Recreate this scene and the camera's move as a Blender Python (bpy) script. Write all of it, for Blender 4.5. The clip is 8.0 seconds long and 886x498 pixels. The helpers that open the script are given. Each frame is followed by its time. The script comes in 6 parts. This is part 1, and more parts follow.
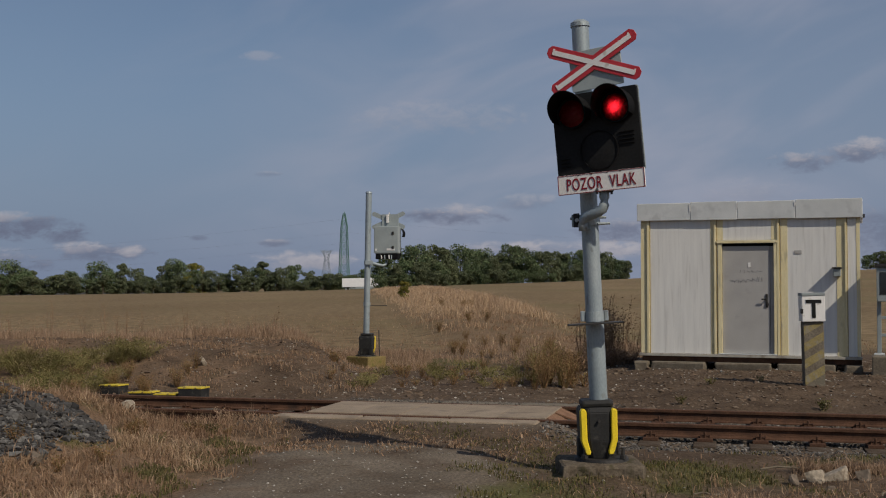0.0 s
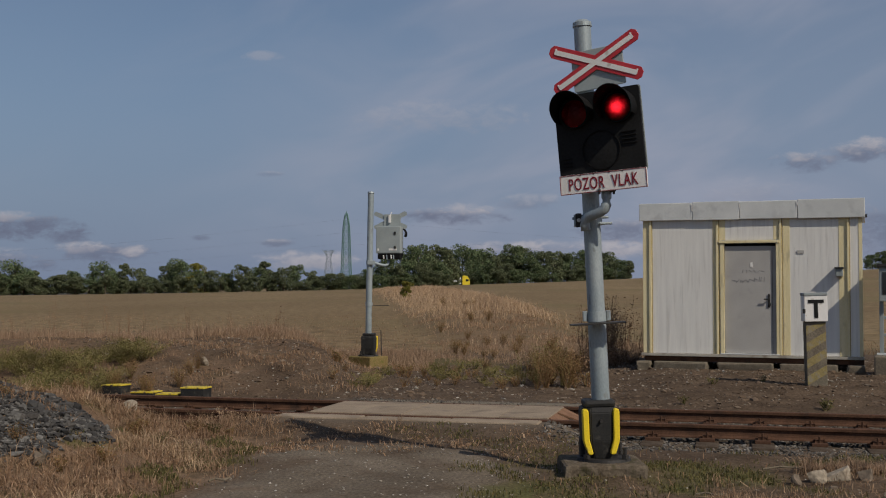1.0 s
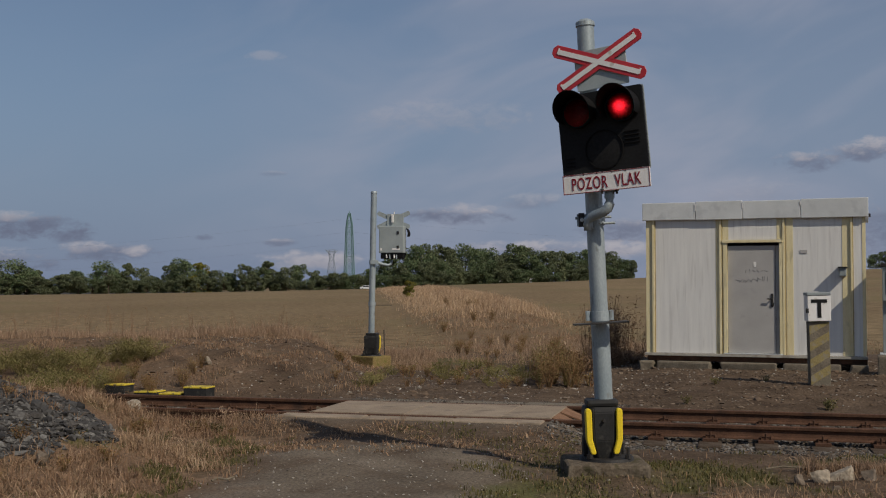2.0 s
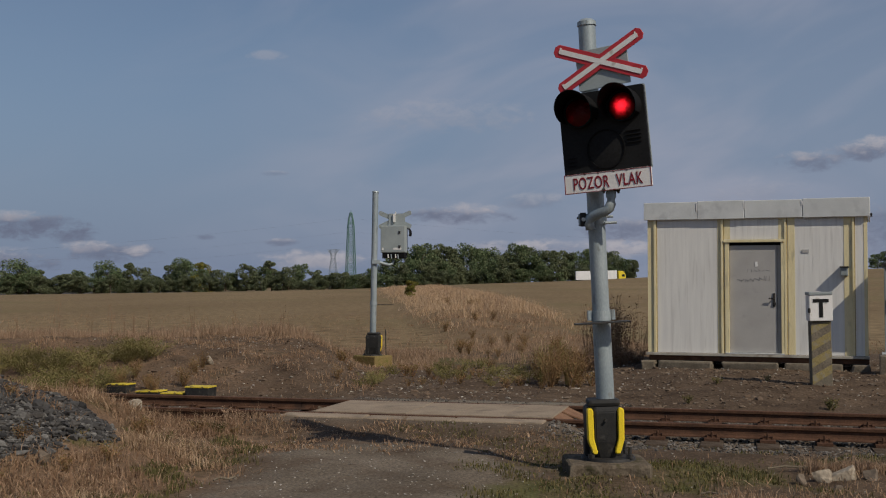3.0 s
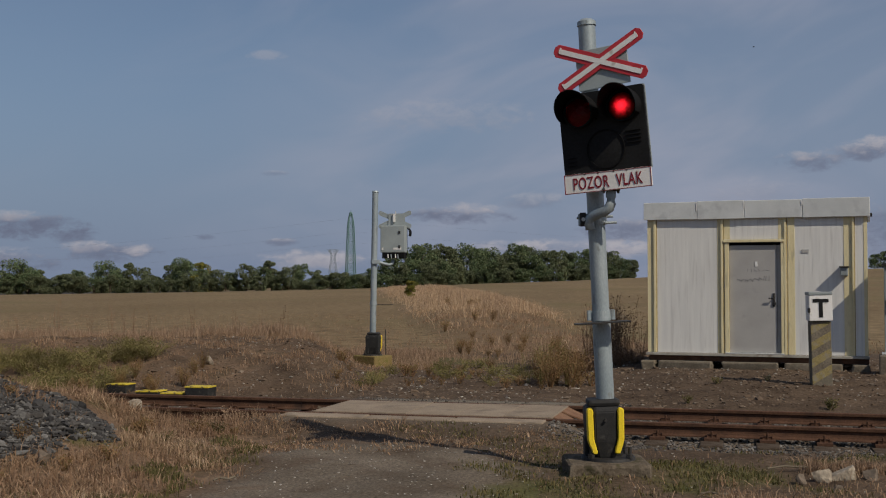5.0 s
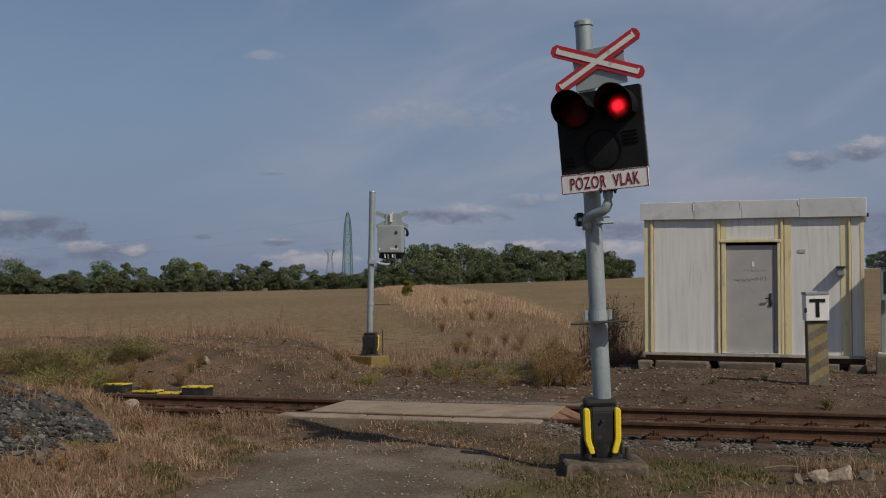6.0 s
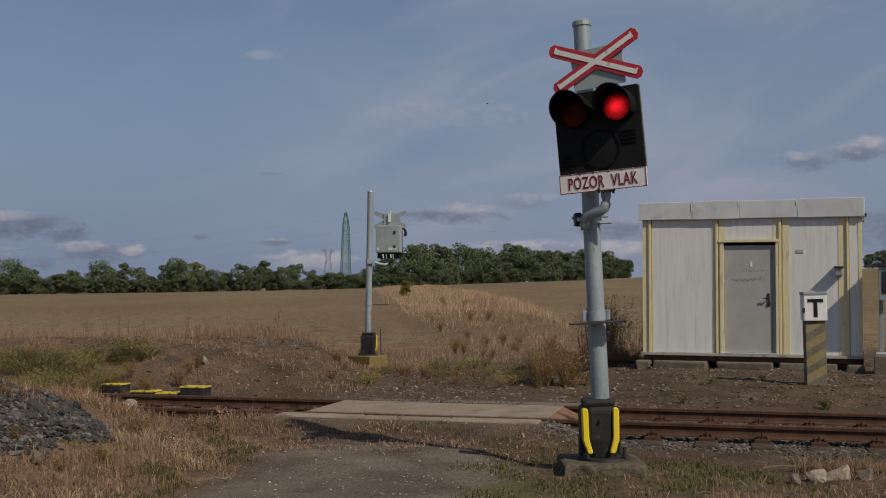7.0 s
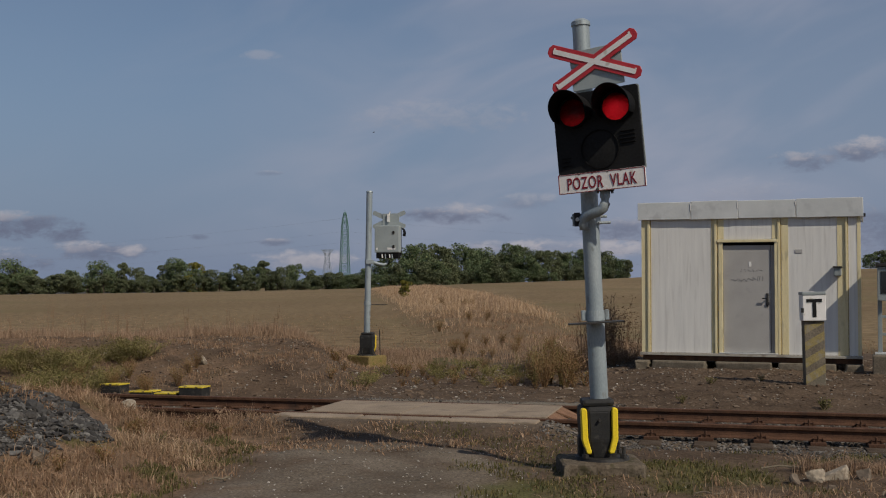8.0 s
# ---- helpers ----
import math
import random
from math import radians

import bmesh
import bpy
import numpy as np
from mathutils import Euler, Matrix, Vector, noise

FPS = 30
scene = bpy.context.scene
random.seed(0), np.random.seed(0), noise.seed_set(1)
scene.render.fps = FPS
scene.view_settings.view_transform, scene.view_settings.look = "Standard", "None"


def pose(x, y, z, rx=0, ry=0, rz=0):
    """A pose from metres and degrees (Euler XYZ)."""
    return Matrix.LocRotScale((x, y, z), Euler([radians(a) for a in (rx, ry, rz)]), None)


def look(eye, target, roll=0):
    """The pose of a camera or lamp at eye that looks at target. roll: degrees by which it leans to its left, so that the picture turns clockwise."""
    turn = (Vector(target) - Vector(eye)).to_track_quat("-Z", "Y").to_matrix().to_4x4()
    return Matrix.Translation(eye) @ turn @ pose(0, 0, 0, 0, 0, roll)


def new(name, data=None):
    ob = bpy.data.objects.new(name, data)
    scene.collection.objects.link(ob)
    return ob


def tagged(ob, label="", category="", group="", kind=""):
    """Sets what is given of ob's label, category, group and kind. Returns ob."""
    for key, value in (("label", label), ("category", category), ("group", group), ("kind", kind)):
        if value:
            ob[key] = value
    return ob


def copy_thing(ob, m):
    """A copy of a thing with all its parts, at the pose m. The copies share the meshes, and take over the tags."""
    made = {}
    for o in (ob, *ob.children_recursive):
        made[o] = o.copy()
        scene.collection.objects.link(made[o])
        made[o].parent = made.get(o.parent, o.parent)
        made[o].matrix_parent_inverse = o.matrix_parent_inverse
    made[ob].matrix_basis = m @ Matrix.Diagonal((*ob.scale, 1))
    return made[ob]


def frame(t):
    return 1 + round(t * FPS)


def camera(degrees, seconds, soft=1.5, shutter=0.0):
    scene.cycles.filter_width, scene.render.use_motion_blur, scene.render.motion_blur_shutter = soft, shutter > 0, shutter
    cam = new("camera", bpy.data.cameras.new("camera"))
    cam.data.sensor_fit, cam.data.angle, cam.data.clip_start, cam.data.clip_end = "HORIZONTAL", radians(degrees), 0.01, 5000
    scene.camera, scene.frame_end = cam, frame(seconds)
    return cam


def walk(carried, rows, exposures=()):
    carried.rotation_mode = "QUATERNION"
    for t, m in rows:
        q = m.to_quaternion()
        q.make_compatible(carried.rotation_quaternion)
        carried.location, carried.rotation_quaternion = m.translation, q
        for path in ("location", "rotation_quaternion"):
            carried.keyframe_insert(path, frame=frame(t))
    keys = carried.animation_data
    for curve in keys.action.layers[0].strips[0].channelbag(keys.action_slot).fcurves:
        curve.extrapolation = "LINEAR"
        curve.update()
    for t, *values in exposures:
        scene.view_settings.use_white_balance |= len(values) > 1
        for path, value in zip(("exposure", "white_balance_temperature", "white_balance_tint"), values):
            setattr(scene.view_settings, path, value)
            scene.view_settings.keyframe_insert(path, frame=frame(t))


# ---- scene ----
# ---------------------------------------------------------------- camera and its walk
LENS = 42.8
EYE_Z = 1.56
cam = camera(LENS, 8.0, soft=1.1)
PAN = ((0, 0, 0), (0.5, 1.1, 0), (1.0, 3.7, 0.1), (1.5, 6.8, 0.4), (2.2, 9.6, 0.9), (2.8, 11.2, 1.3), (3.0, 11.7, 1.4), (3.5, 12.8, 1.5), (4.0, 13.3, 1.5),
       (4.5, 13.4, 1.5), (5.2, 10.2, 1.5), (5.8, 7.0, 1.5), (6.0, 6.2, 1.5), (6.5, 4.7, 1.5), (7.0, 3.0, 1.5), (7.5, 1.5, 1.5), (8.0, 1.2, 1.5))
TURN = 180 / math.pi / 2000
walk(cam, [(t, pose(0, 0, EYE_Z, 91.89 - b * TURN, 0, a * TURN)) for t, a, b in PAN])

# ---------------------------------------------------------------- world, sun, exposure
SUN_H, SUN_EL = (0.69, -0.724), radians(42)
scene.view_settings.exposure = 0.0


def make_world():
    world = bpy.data.worlds.new("sky")
    scene.world = world
    world.use_nodes = True
    nt = world.node_tree
    nt.nodes.clear()
    out, bg = nt.nodes.new("ShaderNodeOutputWorld"), nt.nodes.new("ShaderNodeBackground")
    sky = nt.nodes.new("ShaderNodeTexSky")
    sky.sky_type, sky.sun_disc = "NISHITA", False
    sky.sun_elevation, sky.sun_rotation = SUN_EL, math.atan2(SUN_H[0], SUN_H[1])
    sky.air_density, sky.dust_density, sky.ozone_density = 1.0, 0.6, 1.6
    link = nt.links.new
    co = nt.nodes.new("ShaderNodeTexCoord")
    sep = nt.nodes.new("ShaderNodeSeparateXYZ")
    link(co.outputs["Generated"], sep.inputs[0])

    def calc(op, a, b=None, clamp=False):
        n = nt.nodes.new("ShaderNodeMath")
        n.operation, n.use_clamp = op, clamp
        for k, v in enumerate((a, b)):
            if v is None:
                continue
            if isinstance(v, (int, float)):
                n.inputs[k].default_value = v
            else:
                link(v, n.inputs[k])
        return n.outputs[0]

    ahead = calc("MAXIMUM", sep.outputs["Y"], 0.05)
    u, v = calc("DIVIDE", sep.outputs["X"], ahead), calc("DIVIDE", sep.outputs["Z"], ahead)

    def noise_at(su, sv, detail, seed, rough=0.55):
        comb = nt.nodes.new("ShaderNodeCombineXYZ")
        link(calc("MULTIPLY", u, su), comb.inputs[0])
        link(calc("MULTIPLY", v, sv), comb.inputs[1])
        comb.inputs[2].default_value = seed
        tex = nt.nodes.new("ShaderNodeTexNoise")
        tex.inputs["Scale"].default_value, tex.inputs["Detail"].default_value = 1.0, detail
        tex.inputs["Roughness"].default_value = rough
        tex.inputs["Distortion"].default_value = 0.4
        link(comb.outputs[0], tex.inputs["Vector"])
        return tex.outputs["Fac"]

    def ramp(x, lo, hi):
        n = nt.nodes.new("ShaderNodeMapRange")
        n.interpolation_type = "SMOOTHSTEP"
        link(x, n.inputs["Value"])
        n.inputs["From Min"].default_value, n.inputs["From Max"].default_value = lo, hi
        return n.outputs[0]

    def blend(fac, a, b):
        n = nt.nodes.new("ShaderNodeMix")
        n.data_type = "RGBA"
        if isinstance(fac, (int, float)):
            n.inputs[0].default_value = fac
        else:
            link(fac, n.inputs[0])
        for k, c in ((6, a), (7, b)):
            if isinstance(c, tuple):
                n.inputs[k].default_value = (*c, 1)
            else:
                link(c, n.inputs[k])
        return n.outputs[2]

    # thin high veils, drawn out along slanting streaks
    tilt = calc("ADD", v, calc("MULTIPLY", u, -0.22))
    comb = nt.nodes.new("ShaderNodeCombineXYZ")
    link(calc("MULTIPLY", u, 3.6), comb.inputs[0])
    link(calc("MULTIPLY", tilt, 9.0), comb.inputs[1])
    comb.inputs[2].default_value = 3.1
    veil = nt.nodes.new("ShaderNodeTexNoise")
    veil.inputs["Scale"].default_value, veil.inputs["Detail"].default_value, veil.inputs["Distortion"].default_value = 1.0, 4.0, 1.1
    link(comb.outputs[0], veil.inputs["Vector"])
    veils = calc("MULTIPLY", ramp(veil.outputs["Fac"], 0.34, 0.80), 0.80)
    veils = calc("MULTIPLY", veils, calc("ADD", calc("MULTIPLY", ramp(u, -0.30, 0.05), 0.85), 0.15))
    veils = calc("ADD", veils, calc("MULTIPLY", ramp(u, -0.2, 0.38), 0.20), True)
    haze = calc("ADD", calc("MULTIPLY", ramp(v, 0.26, 0.0), 0.52), 0.34)
    col = blend(haze, sky.outputs[0], CLOUD_HAZE)
    col = blend(veils, col, CLOUD_VEIL)
    # fair-weather heaps with grey bases: place, half width, half height, grey of the base, thickness
    rough = noise_at(26, 60, 6.0, 0.7, 0.62)
    edge = noise_at(70, 130, 5.0, 5.7, 0.6)
    for cu, cv, w, h, dark, dense in ((0.005, 0.0615, 0.052, 0.0085, 1.35, 0.8), (0.020, 0.0680, 0.026, 0.0062, 0.15, 0.75),
                               (-0.375, 0.052, 0.060, 0.013, 1.5, 0.9), (-0.340, 0.045, 0.030, 0.008, 1.6, 0.85), (-0.386, 0.062, 0.026, 0.006, 0.2, 0.6),
                               (0.318, 0.110, 0.034, 0.010, 1.2, 0.65), (0.312, 0.115, 0.016, 0.006, 0.1, 0.6), (0.38, 0.121, 0.045, 0.012, 1.0, 0.75), (0.385, 0.128, 0.026, 0.006, 0.1, 0.65),
                               (-0.163, 0.205, 0.018, 0.005, 0.1, 0.32), (-0.005, 0.150, 0.085, 0.016, 0.3, 0.28), (0.075, 0.075, 0.030, 0.009, 0.9, 0.4), (-0.30, 0.029, 0.05, 0.011, 1.25, 0.75),
                               (-0.278, 0.031, 0.015, 0.006, 0.05, 0.8), (-0.325, 0.034, 0.022, 0.006, 0.3, 0.6), (-0.115, 0.022, 0.055, 0.010, 0.3, 0.85), (-0.216, 0.043, 0.010, 0.003, 1.5, 0.6), (-0.148, 0.0385, 0.016, 0.004, 1.2, 0.6),
                               (0.09, 0.033, 0.10, 0.009, 0.7, 0.7), (0.070, 0.035, 0.022, 0.006, 0.1, 0.7), (0.16, 0.050, 0.05, 0.012, 1.3, 0.75), (0.155, 0.031, 0.04, 0.010, 0.25, 0.8), (0.40, 0.05, 0.09, 0.03, 1.4, 0.6),
                               (-0.4, 0.022, 0.07, 0.012, 1.2, 0.8), (-0.155, 0.0995, 0.014, 0.003, 1.2, 0.3), (0.27, 0.085, 0.05, 0.014, 0.6, 0.25)):
        du = calc("DIVIDE", calc("SUBTRACT", u, cu), w)
        dv = calc("DIVIDE", calc("SUBTRACT", v, cv), h)
        r = calc("ADD", calc("MULTIPLY", du, du), calc("MULTIPLY", dv, dv))
        body = calc("ADD", calc("SUBTRACT", 1.0, r), calc("MULTIPLY", calc("SUBTRACT", calc("ADD", rough, edge), 1.0), 2.1))
        thick = calc("MULTIPLY", ramp(body, -0.05, 1.25), dense)
        base = calc("MULTIPLY", ramp(calc("ADD", dv, calc("MULTIPLY", calc("SUBTRACT", edge, 0.5), 2.0)), 0.75 + 2 * max(0, dark - 1), -0.5 + 2 * max(0, dark - 1)), min(dark, 1.0))
        tone = blend(base, CLOUD_LIGHT, CLOUD_DARK)
        col = blend(thick, col, tone)
    link(col, bg.inputs["Color"])
    bg.inputs["Strength"].default_value = SKY_STRENGTH
    link(bg.outputs[0], out.inputs["Surface"])


SKY_STRENGTH = 0.062
CLOUD_HAZE, CLOUD_VEIL, CLOUD_LIGHT, CLOUD_DARK = (2.28, 3.1, 5.1), (4.75, 5.1, 6.4), (6.4, 6.15, 6.7), (2.1, 2.35, 3.4)
make_world()
sun = new("sun", bpy.data.lights.new("sun", "SUN"))
sun.data.energy, sun.data.angle, sun.data.color = 3.1, radians(0.6), (1.0, 0.91, 0.78)
sun_way = Vector((SUN_H[0] * math.cos(SUN_EL), SUN_H[1] * math.cos(SUN_EL), math.sin(SUN_EL)))
sun.matrix_world = look(sun_way * 50, (0, 0, 0))


# ---------------------------------------------------------------- materials
def base_material(name, rough, metal=0.0, spec=0.3):
    m = bpy.data.materials.new(name)
    m.use_nodes = True
    b = m.node_tree.nodes["Principled BSDF"]
    b.inputs["Roughness"].default_value, b.inputs["Metallic"].default_value = rough, metal
    b.inputs["Specular IOR Level"].default_value = spec
    return m, m.node_tree, b


def noise_node(nt, scale, detail=4.0, coord="Object", stretch=None):
    co = nt.nodes.new("ShaderNodeTexCoord")
    n = nt.nodes.new("ShaderNodeTexNoise")
    n.inputs["Scale"].default_value, n.inputs["Detail"].default_value = scale, detail
    src = co.outputs[coord]
    if stretch:
        mp = nt.nodes.new("ShaderNodeMapping")
        mp.inputs["Scale"].default_value = stretch
        nt.links.new(src, mp.inputs["Vector"])
        src = mp.outputs[0]
    nt.links.new(src, n.inputs["Vector"])
    return n


def sharpen(nt, socket, lo, hi):
    n = nt.nodes.new("ShaderNodeMapRange")
    n.inputs["From Min"].default_value, n.inputs["From Max"].default_value = lo, hi
    nt.links.new(socket, n.inputs["Value"])
    return n.outputs[0]


def mix_color(nt, fac, a, b, mode="MIX"):
    n = nt.nodes.new("ShaderNodeMix")
    n.data_type, n.blend_type = "RGBA", mode
    if isinstance(fac, float):
        n.inputs[0].default_value = fac
    else:
        nt.links.new(fac, n.inputs[0])
    for k, c in ((6, a), (7, b)):
        if isinstance(c, tuple):
            n.inputs[k].default_value = (*c, 1)
        else:
            nt.links.new(c, n.inputs[k])
    return n.outputs[2]


def surface(name, c1, c2, scale=6.0, rough=0.7, metal=0.0, fine=60.0, grain=0.25, bump=0.2, spec=0.3, wear=None, wear_at=(0.6, 0.7), wear_scale=9.0,
            stretch=None, vary=0.0, bump_dist=0.01):
    """Two tones in large blotches, a fine grain, a fine relief and, if asked for, worn spots of a third tone."""
    m, nt, b = base_material(name, rough, metal, spec)
    big = noise_node(nt, scale, 4.0, stretch=stretch)
    col = mix_color(nt, sharpen(nt, big.outputs["Fac"], 0.3, 0.7), c1, c2)
    small = noise_node(nt, fine, 3.0, stretch=stretch)
    g = tuple(1 - grain for _ in range(3))
    col = mix_color(nt, sharpen(nt, small.outputs["Fac"], 0.35, 0.65), mix_color(nt, 1.0, col, g, "MULTIPLY"), col)
    if wear:
        spots = noise_node(nt, wear_scale, 6.0, stretch=stretch)
        col = mix_color(nt, sharpen(nt, spots.outputs["Fac"], *wear_at), col, wear)
    if vary:
        info = nt.nodes.new("ShaderNodeObjectInfo")
        hue = nt.nodes.new("ShaderNodeHueSaturation")
        nt.links.new(sharpen_range(nt, info.outputs["Random"], 1 - vary, 1 + vary), hue.inputs["Value"])
        nt.links.new(col, hue.inputs["Color"])
        col = hue.outputs[0]
    nt.links.new(col, b.inputs["Base Color"])
    if bump:
        bn = nt.nodes.new("ShaderNodeBump")
        bn.inputs["Strength"].default_value, bn.inputs["Distance"].default_value = bump, bump_dist
        nt.links.new(small.outputs["Fac"], bn.inputs["Height"])
        nt.links.new(bn.outputs[0], b.inputs["Normal"])
    return m


def sharpen_range(nt, socket, lo, hi):
    n = nt.nodes.new("ShaderNodeMapRange")
    n.inputs["To Min"].default_value, n.inputs["To Max"].default_value = lo, hi
    nt.links.new(socket, n.inputs["Value"])
    return n.outputs[0]


def island_material(name, tones, rough=0.8, through_light=0.0, fine=0.0):
    """Many small pieces in one mesh, each of its own tone; thin ones let some light through."""
    m, nt, b = base_material(name, rough, 0.0, 0.15)
    geo = nt.nodes.new("ShaderNodeNewGeometry")
    ramp = nt.nodes.new("ShaderNodeValToRGB")
    el = ramp.color_ramp.elements
    while len(el) < len(tones):
        el.new(0.5)
    for k, c in enumerate(tones):
        el[k].position, el[k].color = k / (len(tones) - 1), (*c, 1)
    nt.links.new(geo.outputs["Random Per Island"], ramp.inputs[0])
    col = ramp.outputs[0]
    if fine:
        n = noise_node(nt, fine, 3.0)
        col = mix_color(nt, sharpen(nt, n.outputs["Fac"], 0.3, 0.7), mix_color(nt, 1.0, col, (0.6, 0.6, 0.6), "MULTIPLY"), col)
    nt.links.new(col, b.inputs["Base Color"])
    if through_light:
        tr = nt.nodes.new("ShaderNodeBsdfTranslucent")
        mx = nt.nodes.new("ShaderNodeMixShader")
        mx.inputs[0].default_value = through_light
        nt.links.new(col, tr.inputs["Color"])
        nt.links.new(b.outputs[0], mx.inputs[1])
        nt.links.new(tr.outputs[0], mx.inputs[2])
        nt.links.new(mx.outputs[0], nt.nodes["Material Output"].inputs["Surface"])
    return m


def glow(name, color, strength):
    m, nt, b = base_material(name, 0.4)
    b.inputs["Base Color"].default_value = (*color, 1)
    b.inputs["Emission Color"].default_value, b.inputs["Emission Strength"].default_value = (*color, 1), strength
    return m


def lens_material():
    m, nt, b = base_material("red_lens_glass", 0.15, 0.0, 0.5)
    b.inputs["Base Color"].default_value = (0.025, 0.002, 0.003, 1)
    tr = nt.nodes.new("ShaderNodeBsdfTranslucent")
    tr.inputs["Color"].default_value = (0.80, 0.022, 0.045, 1)
    cells = nt.nodes.new("ShaderNodeTexVoronoi")
    co = nt.nodes.new("ShaderNodeTexCoord")
    cells.inputs["Scale"].default_value = 38
    nt.links.new(co.outputs["Object"], cells.inputs["Vector"])
    bn = nt.nodes.new("ShaderNodeBump")
    bn.inputs["Strength"].default_value, bn.inputs["Distance"].default_value = 0.6, 0.01
    nt.links.new(cells.outputs["Distance"], bn.inputs["Height"])
    nt.links.new(bn.outputs[0], tr.inputs["Normal"])
    nt.links.new(bn.outputs[0], b.inputs["Normal"])
    mx = nt.nodes.new("ShaderNodeMixShader")
    mx.inputs[0].default_value = 0.7
    nt.links.new(b.outputs[0], mx.inputs[1])
    nt.links.new(tr.outputs[0], mx.inputs[2])
    nt.links.new(mx.outputs[0], nt.nodes["Material Output"].inputs["Surface"])
    return m


def ground_material():
    """Soil, gravel track, dry and green sward and stubble field, mixed by the masks that the ground carries."""
    m, nt, b = base_material("ground", 0.95, 0.0, 0.1)

    def mask(name):
        a = nt.nodes.new("ShaderNodeAttribute")
        a.attribute_name = name
        return a.outputs["Fac"]

    def tone(c1, c2, s, f, c3=None, at=(0.62, 0.68), ws=30.0, stretch=None):
        big, small = noise_node(nt, s, 6.0, stretch=stretch), noise_node(nt, f, 5.0)
        c = mix_color(nt, sharpen(nt, big.outputs["Fac"], 0.3, 0.7), c1, c2)
        c = mix_color(nt, sharpen(nt, small.outputs["Fac"], 0.35, 0.62), mix_color(nt, 1.0, c, (0.55, 0.55, 0.55), "MULTIPLY"), c)
        if c3:
            w = noise_node(nt, ws, 3.0)
            c = mix_color(nt, sharpen(nt, w.outputs["Fac"], *at), c, c3)
        return c

    soil = tone((0.074, 0.050, 0.033), (0.148, 0.104, 0.070), 2.2, 26.0, (0.27, 0.23, 0.18), (0.70, 0.75), 16.0)
    road = tone((0.135, 0.107, 0.078), (0.215, 0.175, 0.132), 0.9, 40.0, (0.30, 0.26, 0.21), (0.72, 0.76), 22.0)
    dry = tone((0.18, 0.112, 0.068), (0.29, 0.19, 0.118), 2.1, 22.0, (0.10, 0.07, 0.04), (0.55, 0.66), 2.2)
    green = tone((0.085, 0.10, 0.03), (0.17, 0.15, 0.06), 2.0, 30.0)
    field = tone((0.200, 0.140, 0.077), (0.273, 0.201, 0.113), 0.05, 2.2, (0.165, 0.128, 0.066), (0.52, 0.64), 0.035, stretch=(1, 0.35, 1))
    col = mix_color(nt, mask("dry"), soil, dry)
    col = mix_color(nt, mask("green"), col, green)
    col = mix_color(nt, mask("field"), col, field)
    bleached = tone((0.27, 0.178, 0.10), (0.42, 0.288, 0.17), 0.5, 9.0, (0.20, 0.13, 0.08), (0.52, 0.66), 1.1)
    col = mix_color(nt, mask("pale"), col, bleached)
    patch = noise_node(nt, 1.6, 7.0)
    worn = nt.nodes.new("ShaderNodeMath")
    worn.operation = "MULTIPLY"
    nt.links.new(mask("road"), worn.inputs[0])
    nt.links.new(sharpen(nt, patch.outputs["Fac"], 0.26, 0.50), worn.inputs[1])
    col = mix_color(nt, worn.outputs[0], col, road)
    nt.links.new(col, b.inputs["Base Color"])
    lump = noise_node(nt, 24.0, 8.0)
    bn = nt.nodes.new("ShaderNodeBump")
    bn.inputs["Strength"].default_value, bn.inputs["Distance"].default_value = 0.5, 0.05
    nt.links.new(lump.outputs["Fac"], bn.inputs["Height"])
    nt.links.new(bn.outputs[0], b.inputs["Normal"])
    return m


GROUND = ground_material()
GALVA = surface("galvanised_grey_paint", (0.27, 0.32, 0.34), (0.37, 0.41, 0.42), 5.0, 0.5, 0.25, 90, 0.15, 0.08, 0.4, wear=(0.22, 0.24, 0.24), wear_at=(0.6, 0.66), wear_scale=14, stretch=(1, 1, 0.4))
GREY_PLATE = surface("grey_plate", (0.29, 0.325, 0.325), (0.355, 0.39, 0.385), 3.0, 0.55, 0.1, 70, 0.1, 0.05)
BLACK = surface("black_paint", (0.013, 0.013, 0.013), (0.019, 0.019, 0.019), 4.0, 0.6, 0.0, 50, 0.3, 0.08, 0.12)
BLACK_DULL = surface("black_hood", (0.007, 0.007, 0.008), (0.012, 0.012, 0.012), 4.0, 0.8, 0.0, 50, 0.3, 0.05, 0.1)
RUBBER = surface("black_plastic", (0.018, 0.018, 0.018), (0.032, 0.031, 0.029), 6.0, 0.65, 0.0, 60, 0.3, 0.15, 0.3, wear=(0.06, 0.055, 0.048), wear_at=(0.6, 0.72))
YELLOW_DIRTY = surface("dirty_yellow_rim", (0.60, 0.45, 0.05), (0.74, 0.56, 0.05), 8.0, 0.6, 0.0, 120, 0.2, 0.1, 0.3, wear=(0.12, 0.09, 0.05), wear_at=(0.54, 0.62), wear_scale=14)
YELLOW = surface("yellow_reflective", (0.80, 0.58, 0.02), (0.88, 0.66, 0.03), 8.0, 0.5, 0.0, 120, 0.15, 0.05, 0.4, wear=(0.40, 0.30, 0.06), wear_at=(0.66, 0.72))
RED_PAINT = surface("red_sign_paint", (0.42, 0.025, 0.035), (0.52, 0.04, 0.05), 6.0, 0.45, 0.0, 90, 0.12, 0.04, 0.4)
WHITE_PAINT = surface("white_sign_paint", (0.72, 0.70, 0.66), (0.80, 0.78, 0.75), 5.0, 0.5, 0.0, 70, 0.1, 0.04, 0.4, wear=(0.52, 0.48, 0.42), wear_at=(0.62, 0.7), wear_scale=12)
SIGN_RED = surface("dark_red_lettering", (0.20, 0.012, 0.025), (0.24, 0.016, 0.03), 8.0, 0.5)
